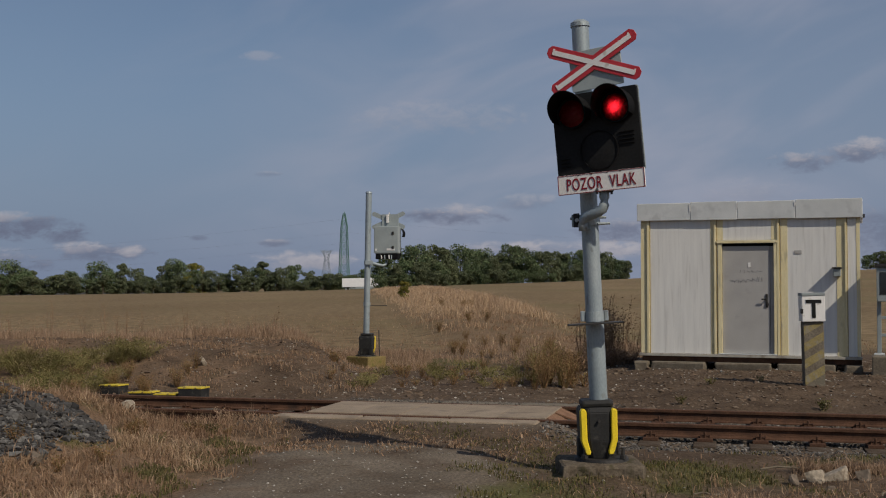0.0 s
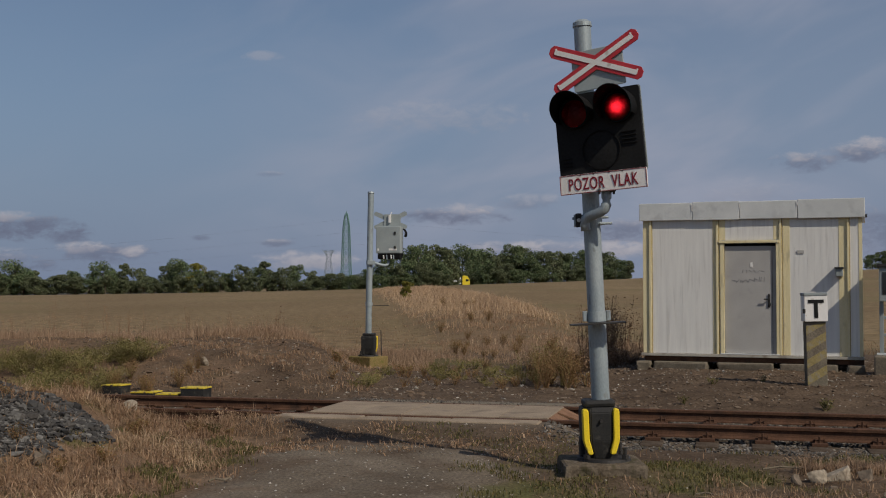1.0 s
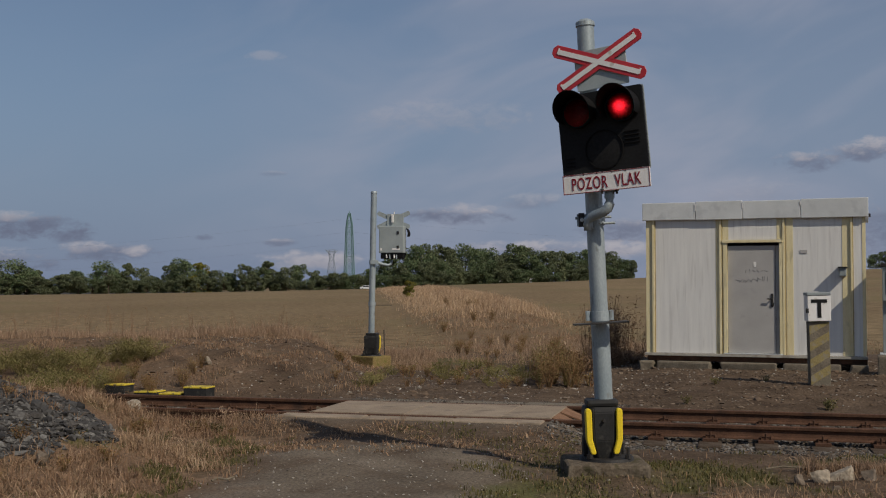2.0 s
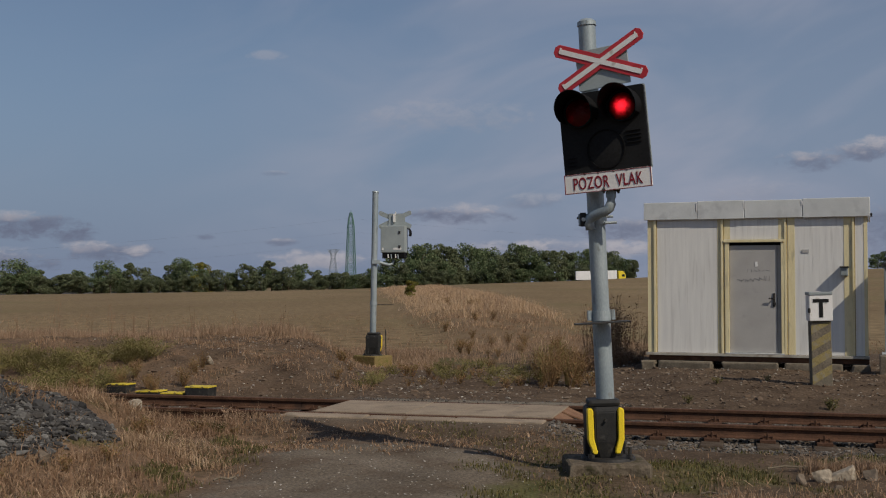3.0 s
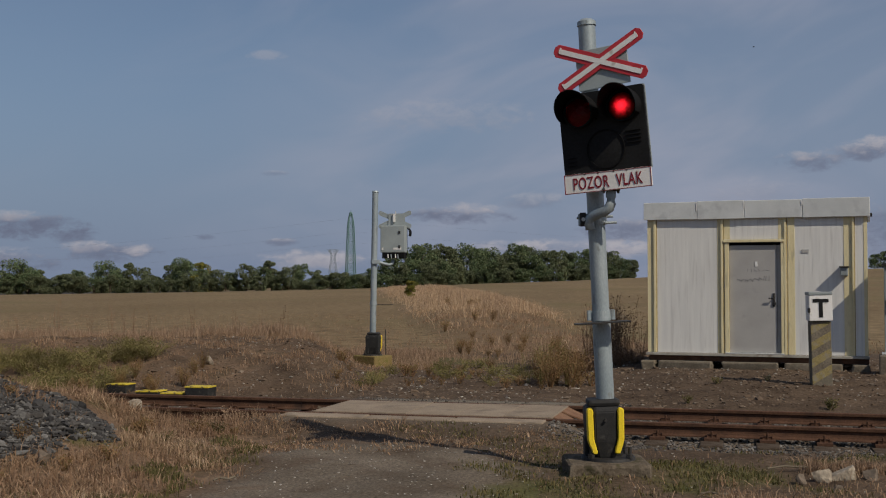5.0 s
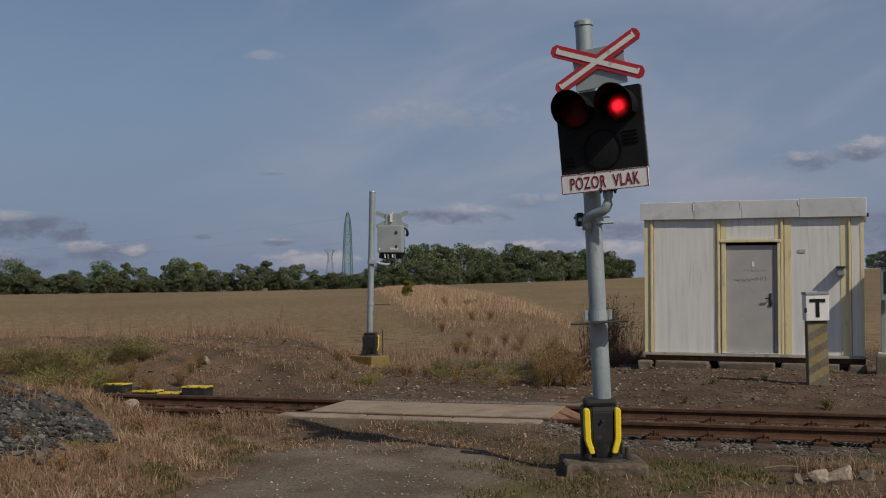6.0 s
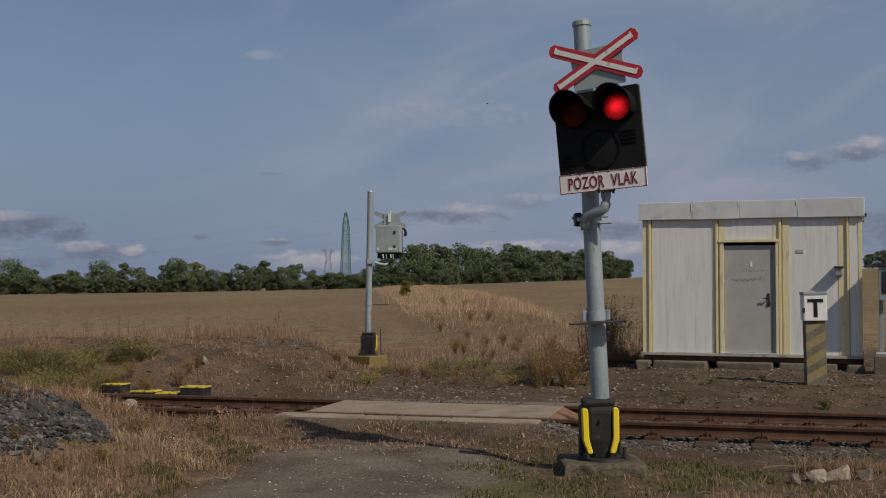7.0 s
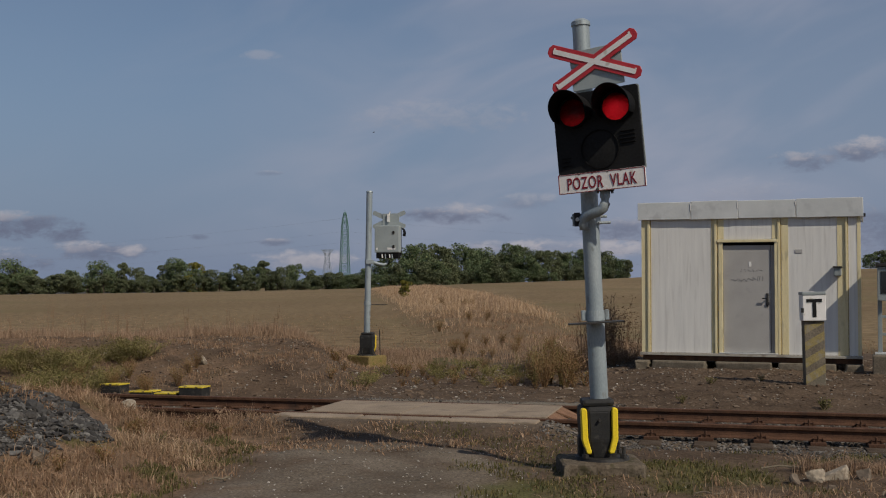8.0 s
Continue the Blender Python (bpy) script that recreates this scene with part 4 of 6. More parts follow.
def make_signal():
    sig = root("crossing_signal", Matrix.Translation(SIGNAL_POS), "grey crossing signal post with red-white cross and red lamps", "crossing signal")
    lean = pose(0, 0, 0, 0, -2.6)
    part("post", rod((0, 0, 0.05), (0, 0, 3.945), 0.0775, seg=32), GALVA, sig, "grey painted steel post", lean, True).data.set_sharp_from_angle(angle=0.7)
    bm = rod((0, 0, 3.918), (0, 0, 3.955), 0.087, 0.085, 32)
    add_rod(bm, (0, 0, 3.955), (0, 0, 3.980), 0.085, 0.05, 32)
    part("cap", bm, GALVA, sig, m=lean)
    # cabinet-style head, turned towards the road
    H = pose(-0.055, -0.27, 2.842, 0, 0, -24) @ pose(0, 0, 0, 0, -5.2)
    holes = ((-0.196, 0.262, 0.123), (0.196, 0.262, 0.123))
    head = part("lamp_board", pierced_plate(rounded(0.775, 0.73, 0.02, 0, 0.075), holes, -0.02, 0.02), BLACK, sig, "flat black lamp board with hoods", H)
    part("board_rim", pierced_plate(rounded(0.79, 0.745, 0.02, 0.0, 0.075), ((-0.196, 0.262, 0.131), (0.196, 0.262, 0.131)), 0.021, 0.035), GREY_PLATE, head)
    shell = box(-0.335, 0.335, 0.036, 0.235, -0.22, 0.405)
    bmesh.ops.delete(shell, geom=[f for f in shell.faces if f.normal.y < -0.9], context="FACES")
    bmesh.ops.solidify(shell, geom=list(shell.faces), thickness=0.003)
    part("housing", shell, GREY_PLATE, head, "grey rear housing of the lamp board")
    left, right = lamp_unit(head, -0.196, 0.262), lamp_unit(head, 0.196, 0.262)
    part("blank_cover", disc_dome(0.165, -0.021, 0.012, 40), BLACK, head, "round blank cover without a lamp", pose(0.01, 0, -0.085), True)
    part("cover_ring", tube_shell(0.165, -0.035, -0.021, 0, 360, 0.008, 40), BLACK_DULL, head, m=pose(0.01, 0, -0.085))
    for k in range(4):
        bm = box(0.20, 0.335, -0.034, -0.0205, 0.04 - 0.034 * k, 0.052 - 0.034 * k, 0.004)
        part("louvre", bm, BLACK_DULL, head)
    for k in range(3):
        part("louvre", box(-0.345, -0.265, -0.030, -0.0205, -0.135 - 0.034 * k, -0.125 - 0.034 * k, 0.003), BLACK_DULL, head)
    # name plate under the board
    P = H @ pose(0.0, -0.03, -0.366, 0, 1.2)
    pl = part("name_plate", plate(rounded(0.79, 0.172, 0.008), -0.008, 0.008, 0.002), WHITE_PAINT, sig, "white plate with dark red lettering", P)
    for x0, x1, z0, z1 in ((-0.392, 0.392, 0.0795, 0.0845), (-0.392, 0.392, -0.0845, -0.0795), (-0.392, -0.386, -0.079, 0.079), (0.386, 0.392, -0.079, 0.079)):
        part("plate_border", box(x0, x1, -0.0115, -0.0085, z0, z1), SIGN_RED, pl)
    lettering("lettering", "POZOR  VLAK", 0.150, SIGN_RED, pl, pose(0, -0.0105, -0.008), 0.60)
    for x in (-0.2, -0.08, 0.06, 0.18):
        part("screw", rod((x, -0.0105, 0.077), (x, 0.0, 0.077), 0.008, seg=8), DARK_STEEL, pl)
    # cross on its backing plate
    C = pose(-0.078, -0.16, 3.558, 0, 0, -24) @ pose(0, 0, 0, 0, -6.8)
    back = part("backing_plate", plate(rounded(0.475, 0.36, 0.01, 0.01, -0.05), 0.012, 0.03, 0.003), GREY_PLATE, sig, "grey backing plate behind the cross", C)
    for ang, off in ((24.5, -0.0008), (-25.5, 0.0)):
        A = C @ pose(0.0, off, 0.0, 0, ang)
        arm = part("cross_arm", plate(arm_outline(0.90, 0.118, 0.034), -0.006, 0.002, 0.002), RED_PAINT, sig, "red and white cross arm", A)
        part("white_stripe", plate(arm_outline(0.80, 0.044, 0.008), -0.0115, -0.0075), WHITE_PAINT, arm)
        for e in (-1, 1):
            part("white_tick", plate([(e * 0.385, 0.02), (e * 0.40, 0.02), (e * 0.40, 0.034 * e if e > 0 else 0.034), (e * 0.385, 0.034)], -0.0105, -0.0065), WHITE_PAINT, arm)
    for z in (3.45, 3.62):
        bm = tube_shell(0.079, -0.03, 0.03, 0, 360, 0.012, 24)
        bmesh.ops.rotate(bm, verts=bm.verts, matrix=Matrix.Rotation(radians(90), 3, "X"))
        add_box(bm, -0.03, 0.03, -0.105, -0.075, -0.02, 0.02)
        part("clamp", bm, GALVA, sig, m=lean @ pose(0, 0, z))
    # bent arm that carries the head
    part("arm_pipe", pipe([(-0.165, -0.115, 2.06), (-0.175, -0.120, 2.11), (-0.172, -0.130, 2.150), (-0.145, -0.155, 2.178), (-0.10, -0.19, 2.198), (-0.05, -0.225, 2.216), (-0.015, -0.245, 2.243), (0.0, -0.25, 2.285),
                          (0.0, -0.25, 2.34), (0.0, -0.25, 2.43)], 0.045), GALVA, sig, smooth=True)
    part("arm_flange", box(-0.085, 0.075, -0.31, -0.19, 2.392, 2.412, 0.004), DARK_STEEL, sig)
    for x in (-0.068, 0.058):
        part("flange_bolt", rod((x, -0.295, 2.368), (x, -0.295, 2.42), 0.011, seg=8), DARK_STEEL, sig)
    bm = tube_shell(0.08, -0.05, 0.05, 0, 360, 0.014, 24)
    bmesh.ops.rotate(bm, verts=bm.verts, matrix=Matrix.Rotation(radians(90), 3, "X"))
    add_box(bm, -0.16, -0.09, -0.03, 0.03, -0.055, 0.055, 0.006)
    add_rod(bm, (-0.175, 0, 0.02), (0.15, 0, 0.02), 0.012, seg=8)
    add_rod(bm, (0.06, -0.08, -0.04), (0.17, -0.08, -0.04), 0.012, seg=8)
    part("arm_clamp", bm, GALVA, sig, m=lean @ pose(0, 0, 2.16))
    cp = part("clamp_plate", box(-0.150, -0.098, -0.062, -0.032, -0.062, 0.062, 0.004), DARK_STEEL, sig, "dark clamp plate with a bright bolt", lean @ pose(0, 0, 2.16))
    part("bolt_head", rod((-0.124, -0.074, 0.0), (-0.124, -0.063, 0.0), 0.018, seg=12), SHEET, cp)
    # collar with a flat bar
    bm = tube_shell(0.08, -0.045, 0.045, 0, 360, 0.008, 24)
    bmesh.ops.rotate(bm, verts=bm.verts, matrix=Matrix.Rotation(radians(90), 3, "X"))
    for e in (-1, 1):
        add_box(bm, e * 0.105 - 0.018, e * 0.105 + 0.018, -0.03, 0.03, -0.04, 0.05, 0.004)
    part("collar", bm, GALVA, sig, m=lean @ pose(0, 0, 1.29))
    part("flat_bar", box(-0.235, 0.245, -0.26, -0.085, 1.226, 1.240, 0.002), DARK_STEEL, sig, "thin dark flat plate", m=lean @ pose(0, 0, 0, 0, -1.0))
    sleeve = rod((0, 0, 0.5), (0, 0, 1.235), 0.0815, seg=32)
    part("sleeve", sleeve, GALVA, sig, m=lean, smooth=True).data.set_sharp_from_angle(angle=0.7)
    base_cover(sig, 0.04).matrix_basis = pose(-0.035, 0, 0, 0, -1.5)
    foot_flange(sig, 0.005)
    bm = box(-0.38, 0.335, -0.34, 0.34, -0.42, 0.008, 0.03)
    bmesh.ops.subdivide_edges(bm, edges=list(bm.edges), cuts=7, use_grid_fill=True)
    for v in bm.verts:
        k = 0.05 if v.co.z < -0.02 or abs(v.co.x) > 0.33 or abs(v.co.y) > 0.3 else 0.0
        p = v.co.copy()
        v.co += Vector((noise.noise(p * 7), noise.noise(p * 7 + Vector((9, 0, 0))), -abs(noise.noise(p * 9 + Vector((0, 5, 0)))) * 0.8)) * k * 0.6
    part("concrete_foot", bm, DIRTY_CONCRETE, sig, "weathered concrete foundation block")
    return left, right


LAMP_LEFT, LAMP_RIGHT = make_signal()


# ---------------------------------------------------------------- the second signal, seen from behind
def make_rear_signal():
    x, y = -1.87, 27.5
    sig = root("crossing_signal", pose(x, y, -0.135), "grey level crossing signal facing away, on a mossy concrete block", "crossing signal")
    lean = pose(0, 0, 0, 0, 0.9)
    part("post", rod((0, 0, 0.05), (0, 0, 3.98), 0.074, seg=28), GALVA, sig, "grey painted steel post", lean, True).data.set_sharp_from_angle(angle=0.7)
    part("cap", rod((0, 0, 3.96), (0, 0, 4.0), 0.085, 0.07, 28), GALVA, sig, m=lean)
    H = pose(0.50, 0.25, 2.83, 0, 0, -12)
    hd = part("housing", box(-0.31, 0.31, -0.12, 0.12, -0.33, 0.33, 0.02), GREY_PLATE, sig, "grey rear housing with a small label", H)
    part("label_bar", box(0.02, 0.22, -0.126, -0.1205, -0.26, -0.21), WHITE_PAINT, hd)
    part("label_bar", box(-0.27, -0.23, -0.126, -0.1205, -0.27, -0.21), WHITE_PAINT, hd)
    part("latch", box(0.15, 0.20, -0.14, -0.1205, 0.13, 0.20, 0.006), DARK_STEEL, hd)
    part("latch", box(0.15, 0.20, -0.14, -0.1205, -0.22, -0.15, 0.006), DARK_STEEL, hd)
    part("lamp_board", plate(rounded(0.62, 0.72, 0.02, 0.0, -0.03), 0.125, 0.15, 0.004), BLACK, hd, "black lamp board seen from behind")
    for cx in (-0.19, 0.19):
        part("hood", tube_shell(0.16, 0.0, 0.26, -28, 208, 0.006), BLACK_DULL, hd, m=pose(cx, 0.15, 0.16, 0, 0, 0))
    bm = box(-0.27, 0.29, -0.10, 0.12, -0.47, -0.335, 0.01)
    part("terminal_box", bm, BLACK_DULL, hd)
    for k, cx in enumerate((-0.12, -0.04, 0.07, 0.13)):
        part("cable_gland", rod((cx, -0.112, -0.37), (cx + 0.01, -0.112, -0.46 - 0.02 * (k % 2)), 0.016, seg=8), WHITE_PAINT if k in (0, 2) else GALVA, hd)
    C = pose(0.52, 0.36, 3.30, 0, 0, -12)
    bk = part("backing_plate", plate(rounded(0.42, 0.34, 0.01, 0.05, 0.0), -0.01, 0.01), GREY_PLATE, sig, "grey backing plate of the cross", C)
    for ang in (24, -24):
        part("cross_arm", plate(arm_outline(0.9, 0.11, 0.03), 0.012, 0.02), GREY_PLATE, bk, "unpainted grey back of a cross arm", pose(0, 0, 0.02, 0, ang))
    bm = rod((-0.03, -0.04, -0.02), (0.04, -0.04, 0.22), 0.012, seg=8)
    add_box(bm, -0.035, 0.02, -0.06, -0.02, -0.04, 0.16, 0.004)
    part("strut", bm, WHITE_PAINT, bk)
    part("arm_pipe", pipe([(0.02, 0, 2.28), (0.12, 0.05, 2.27), (0.28, 0.12, 2.22), (0.40, 0.2, 2.20), (0.47, 0.25, 2.24), (0.49, 0.25, 2.34)], 0.036), GALVA, sig, smooth=True)
    for z in (2.27, 1.26):
        bm = tube_shell(0.075, -0.05, 0.05, 0, 360, 0.012, 20)
        bmesh.ops.rotate(bm, verts=bm.verts, matrix=Matrix.Rotation(radians(90), 3, "X"))
        if z > 2:
            add_box(bm, -0.05, 0.14, -0.12, -0.08, -0.05, 0.05, 0.004)
        part("clamp", bm, GALVA, sig, m=lean @ pose(0, 0, z))
    part("flat_bar", box(0.05, 0.5, 0.02, 0.09, 1.22, 1.235, 0.002), DARK_STEEL, sig)
    c = base_cover(sig, 0.05, "black plastic foot cover turned away")
    c.matrix_basis = pose(0.03, 0, 0, 0, 0, 166)
    foot_flange(sig, 0.0)
    part("marker_rod", rod((0.32, 0.2, -0.2), (0.30, 0.2, 0.62), 0.012, seg=8), DARK_STEEL, sig)
    bm = box(-0.36, 0.36, -0.33, 0.33, -0.5, 0.003, 0.03, pose(0, 0, 0, 0, 0, -38))
    part("concrete_foot", bm, MOSSY, sig, "mossy ochre concrete foundation block")


make_rear_signal()


# ---------------------------------------------------------------- equipment hut
HUT = pose(5.52, 20.4, 0.30, 0, 0, -20.3)      # x along the front, y inwards, z = 0 at the floor frame


def make_hut():
    hut = root("equipment_hut", HUT, "weathered white panel hut with cream trim and a grey steel door", "hut")
    L, R, D, T = -1.95, 1.885, 2.4, 2.50
    th = 0.08
    body = bmesh.new()
    # front wall in three pieces round the door, then sides and back
    add_box(body, L + 0.02, -0.546, 0, th, 0.03, T)
    add_box(body, 0.486, R - 0.02, 0, th, 0.03, T)
    add_box(body, -0.546, 0.486, 0, th, 2.06, T)
    part("front_wall", body, PANEL, hut, "white sheet panels streaked by rain")
    part("side_wall", box(L + 0.02, L + 0.1, th, D, 0.03, T), PANEL, hut)
    part("side_wall", box(R - 0.1, R - 0.02, th, D, 0.03, T), PANEL, hut)
    part("back_wall", box(L + 0.02, R - 0.02, D - th, D, 0.03, T), PANEL, hut)
    part("floor_plate", box(L + 0.02, R - 0.02, 0.01, D, 0.0, 0.03), DARK_STEEL, hut)
    # ribs of the sheet panels
    for x0, x1 in ((-1.70, -0.74), (0.76, 1.42)):
        n = int((x1 - x0) / 0.2)
        for k in range(n + 1):
            x = x0 + (x1 - x0) * k / n
            part("panel_rib", box(x - 0.008, x + 0.008, -0.0012, 0.004, 0.04, T - 0.01), PANEL, hut)
    # cream bands of the panels, and the raised posts that cover their joints
    for x0, x1 in ((L, -1.835), (-0.678, -0.618), (0.556, 0.672), (1.495, 1.632), (R - 0.06, R)):
        part("cream_strip", box(x0, x1, -0.006, 0.003, 0.03, T - 0.002, 0.002), CREAM, hut)
    for x, w in ((-1.805, 0.029), (-0.589, 0.027), (0.516, 0.027), (1.655, 0.022)):
        post = part("joint_post", box(x - w, x + w * 0.45, -0.034, 0.003, 0.03, T - 0.002, 0.004), CREAM, hut)
        part("joint_gap", box(x + w * 0.45 + 0.001, x + w + 0.004, -0.010, 0.002, 0.03, T - 0.004), CREAM_DARK, post)
    part("door_head_panel", box(-0.556, 0.486, -0.006, 0.0, 2.10, T - 0.01), PANEL, hut)
    for x0, x1 in ((-0.555, -0.452), (0.392, 0.484)):
        part("cream_strip", box(x0, x1, -0.010, -0.0065, 2.10, T - 0.012), CREAM, hut)
    # door frame and leaf
    fr = part("door_frame", box(-0.545, -0.474, -0.030, 0.05, 0.03, 2.035, 0.005), CREAM, hut, "cream steel door frame")
    part("door_frame", box(0.432, 0.484, -0.030, 0.05, 0.03, 2.035, 0.005), CREAM, hut)
    part("door_head", box(-0.565, 0.49, -0.050, 0.05, 2.04, 2.085, 0.005), CREAM, hut)
    part("door_sill", box(-0.545, 0.484, -0.056, 0.05, 0.0285, 0.047, 0.004), SHEET, hut)
    leaf = part("door", box(-0.468, 0.362, 0.02, 0.06, 0.05, 1.985, 0.004), DOOR_GREY, hut, "closed grey steel door with scribbles")
    part("door_edge", box(0.367, 0.430, 0.034, 0.06, 0.05, 1.985, 0.003), DOOR_GREY, leaf)
    # black sheet behind the leaf, its colour standing in for shade in the gap
    part("door_gap_shade", box(-0.472, 0.431, 0.064, 0.07, 0.045, 2.038), BLACK_DULL, leaf)
    bm = box(0.285, 0.325, 0.004, 0.022, 0.88, 1.12, 0.006)
    add_rod(bm, (0.305, -0.03, 1.03), (0.305, 0.01, 1.03), 0.012, seg=10)
    add_box(bm, 0.215, 0.315, -0.04, -0.022, 1.015, 1.04, 0.006)
    add_box(bm, 0.30, 0.34, -0.01, 0.018, 0.91, 0.96, 0.006)
    part("door_handle", bm, DARK_STEEL, leaf, "dark steel handle with a lock plate")
    part("door_notice", box(-0.015, 0.03, 0.0145, 0.019, 1.60, 1.69), WHITE_PAINT, leaf)
    # unreadable scribbles, as short strokes
    x = -0.31
    r2 = random.Random(4)
    while x < 0.24:
        z, h = 1.37 + 0.02 * math.sin(x * 9), r2.uniform(0.04, 0.09)
        part("scribble", box(-0.005, 0.005, 0.0165, 0.0195, -h / 2, h / 2, m=pose(x, 0, z, 0, r2.uniform(-75, 75))), SCRIBBLE, leaf)
        x += r2.uniform(0.02, 0.06)
    for k in range(6):
        part("scribble", box(-0.003, 0.003, 0.0165, 0.0195, -0.03, 0.03, m=pose(-0.15 + 0.07 * k, 0, 1.53, 0, r2.uniform(-80, 80))), SCRIBBLE, leaf)
    # roof with a folded metal fascia in four lengths
    part("roof_deck", box(L - 0.02, R + 0.02, -0.02, D + 0.04, T + 0.005, T + 0.22), SHEET, hut)
    cuts = (L - 0.06, -1.03, -0.19, 0.81, R + 0.05)
    for k, (a, b) in enumerate(zip(cuts, cuts[1:])):
        bm = box(a + 0.003, b - 0.003, -0.075 - 0.004 * (k % 2), -0.03, T - 0.03 - 0.006 * (k % 2), T + 0.292 + 0.010 * (k % 2), 0.010)
        f = part("fascia", bm, SHEET, hut, "grey folded sheet metal roof edge")
        if k:
            part("fascia_patch", box(a - 0.012, a + 0.006, -0.086, -0.0815, T + 0.10 + 0.03 * k, T + 0.262), WHITE_PAINT, f)
    part("fascia", box(L - 0.06, L - 0.025, -0.025, D + 0.06, T - 0.01, T + 0.262, 0.006), SHEET, hut)
    part("fascia", box(R + 0.024, R + 0.05, -0.025, D + 0.06, T - 0.01, T + 0.268, 0.006), SHEET, hut)
    part("fascia", box(L - 0.02, R + 0.02, D + 0.045, D + 0.07, T - 0.01, T + 0.262, 0.006), SHEET, hut)
    part("gutter_bracket", box(R + 0.052, R + 0.085, -0.06, 0.2, T - 0.03, T + 0.02), DARK_STEEL, hut)
    # thin dark strip standing in for the shadow line under the roof edge
    part("painted_eave_shadow", box(L, R, -0.026, 0.0, T - 0.0015, T + 0.004), DARK_STEEL, hut)
    # floor frame
    part("base_rail", box(L - 0.03, R + 0.02, -0.055, 0.09, -0.022, 0.026, 0.006), TRIM_GREY, hut, "pale base rail")
    part("base_beam", box(L + 0.02, R + 0.01, 0.0, 0.12, -0.115, -0.026, 0.006), RUST, hut, "rusty steel base beam")
    part("base_beam", box(L + 0.02, R + 0.01, D - 0.12, D, -0.13, -0.004, 0.006), RUST, hut)
    # small fixtures
    lampbox = part("wall_lamp", box(1.44, 1.565, -0.17, -0.0065, 1.43, 1.57, 0.014), CABINET_GREY, hut, "small grey wall box under a dark lid")
    part("lid", box(1.425, 1.58, -0.20, -0.0065, 1.572, 1.595, 0.003), DARK_STEEL, lampbox)
    part("wall_label", box(0.79, 0.91, -0.012, -0.005, 1.84, 1.90, 0.002), DOOR_GREY, hut)


make_hut()


def hut_blocks():
    """Concrete blocks and timbers under the hut."""
    r3 = random.Random(3)
    for x, w, mat_, h in ((-1.25, 0.98, CONCRETE, 0.2), (-0.12, 0.98, CONCRETE, 0.2), (0.98, 0.95, CONCRETE, 0.2), (-1.92, 0.26, TIMBER, 0.14), (1.75, 0.3, CONCRETE, 0.2)):
        p = HUT @ Vector((x, 0.06, -0.116))
        gz = at_ground(p.x, p.y)
        top = p.z
        bm = box(-w / 2, w / 2, -0.26, 0.22, gz - top - 0.05, -0.002, 0.03)
        for v in bm.verts:
            v.co += Vector((noise.noise(v.co * 6 + Vector((x, 0, 0))) * 0.05, noise.noise(v.co * 6 + Vector((0, x, 0))) * 0.04, 0))
        ob = part("support_block" if mat_ is CONCRETE else "support_timber", bm, mat_, m=pose(p.x, p.y, top, 0, 0, -20.3 + r3.uniform(-2.5, 2.5)))
        tagged(ob, "low concrete block carrying the hut's frame" if mat_ is CONCRETE else "grey timber packing under the hut", "block", "supports under the hut")
    for x in (-1.6, 0, 1.6):
        p = HUT @ Vector((x, 2.25, -0.132))
        gz = at_ground(p.x, p.y)
        ob = part("support_block", box(-0.2, 0.2, -0.15, 0.15, gz - p.z - 0.05, -0.002, 0.02), CONCRETE, m=pose(p.x, p.y, p.z, 0, 0, -20.3))
        tagged(ob, "low concrete block carrying the hut's frame", "block", "supports under the hut")


hut_blocks()


# ---------------------------------------------------------------- telephone post and cabinet
def make_phone_post():
    x, y = 5.625, 17.2
    z = at_ground(x, y)
    p = root("telephone_post", pose(x, y, z, 0, -1.2, -6), "striped concrete post carrying a white railway telephone box", "telephone post")
    p.scale = (0.92, 0.88, 1.0)
    h = 0.95
    post = part("post", box(-0.162, 0.162, -0.12, 0.12, -0.3, h, 0.015), CONCRETE, p, "concrete post with faded yellow stripes")
    for k in range(4):
        z0 = 0.10 + 0.25 * k
        bm = plate([(-0.158, z0 - 0.10), (0.158, z0 + 0.07), (0.158, min(z0 + 0.20, h - 0.01)), (-0.158, min(z0 + 0.03, h - 0.02))], -0.1245, -0.1205)
        part("yellow_stripe", bm, OCHRE, post)
    bx = part("telephone_box", box(-0.185, 0.185, -0.17, 0.14, h + 0.005, h + 0.39, 0.012), WHITE_PAINT, p, "white telephone box marked with a black T")
    bm = box(-0.125, 0.125, -0.178, -0.1715, h + 0.285, h + 0.335)
    add_box(bm, -0.03, 0.03, -0.178, -0.1715, h + 0.06, h + 0.286)
    part("letter_t", bm, BLACK, bx)
    part("latch", box(-0.205, -0.17, -0.19, -0.12, h + 0.13, h + 0.20, 0.006), DARK_STEEL, bx)
    part("lid", box(-0.19, 0.188, -0.18, 0.15, h + 0.394, h + 0.44, 0.01), CABINET_GREY, p, "grey weathered lid")


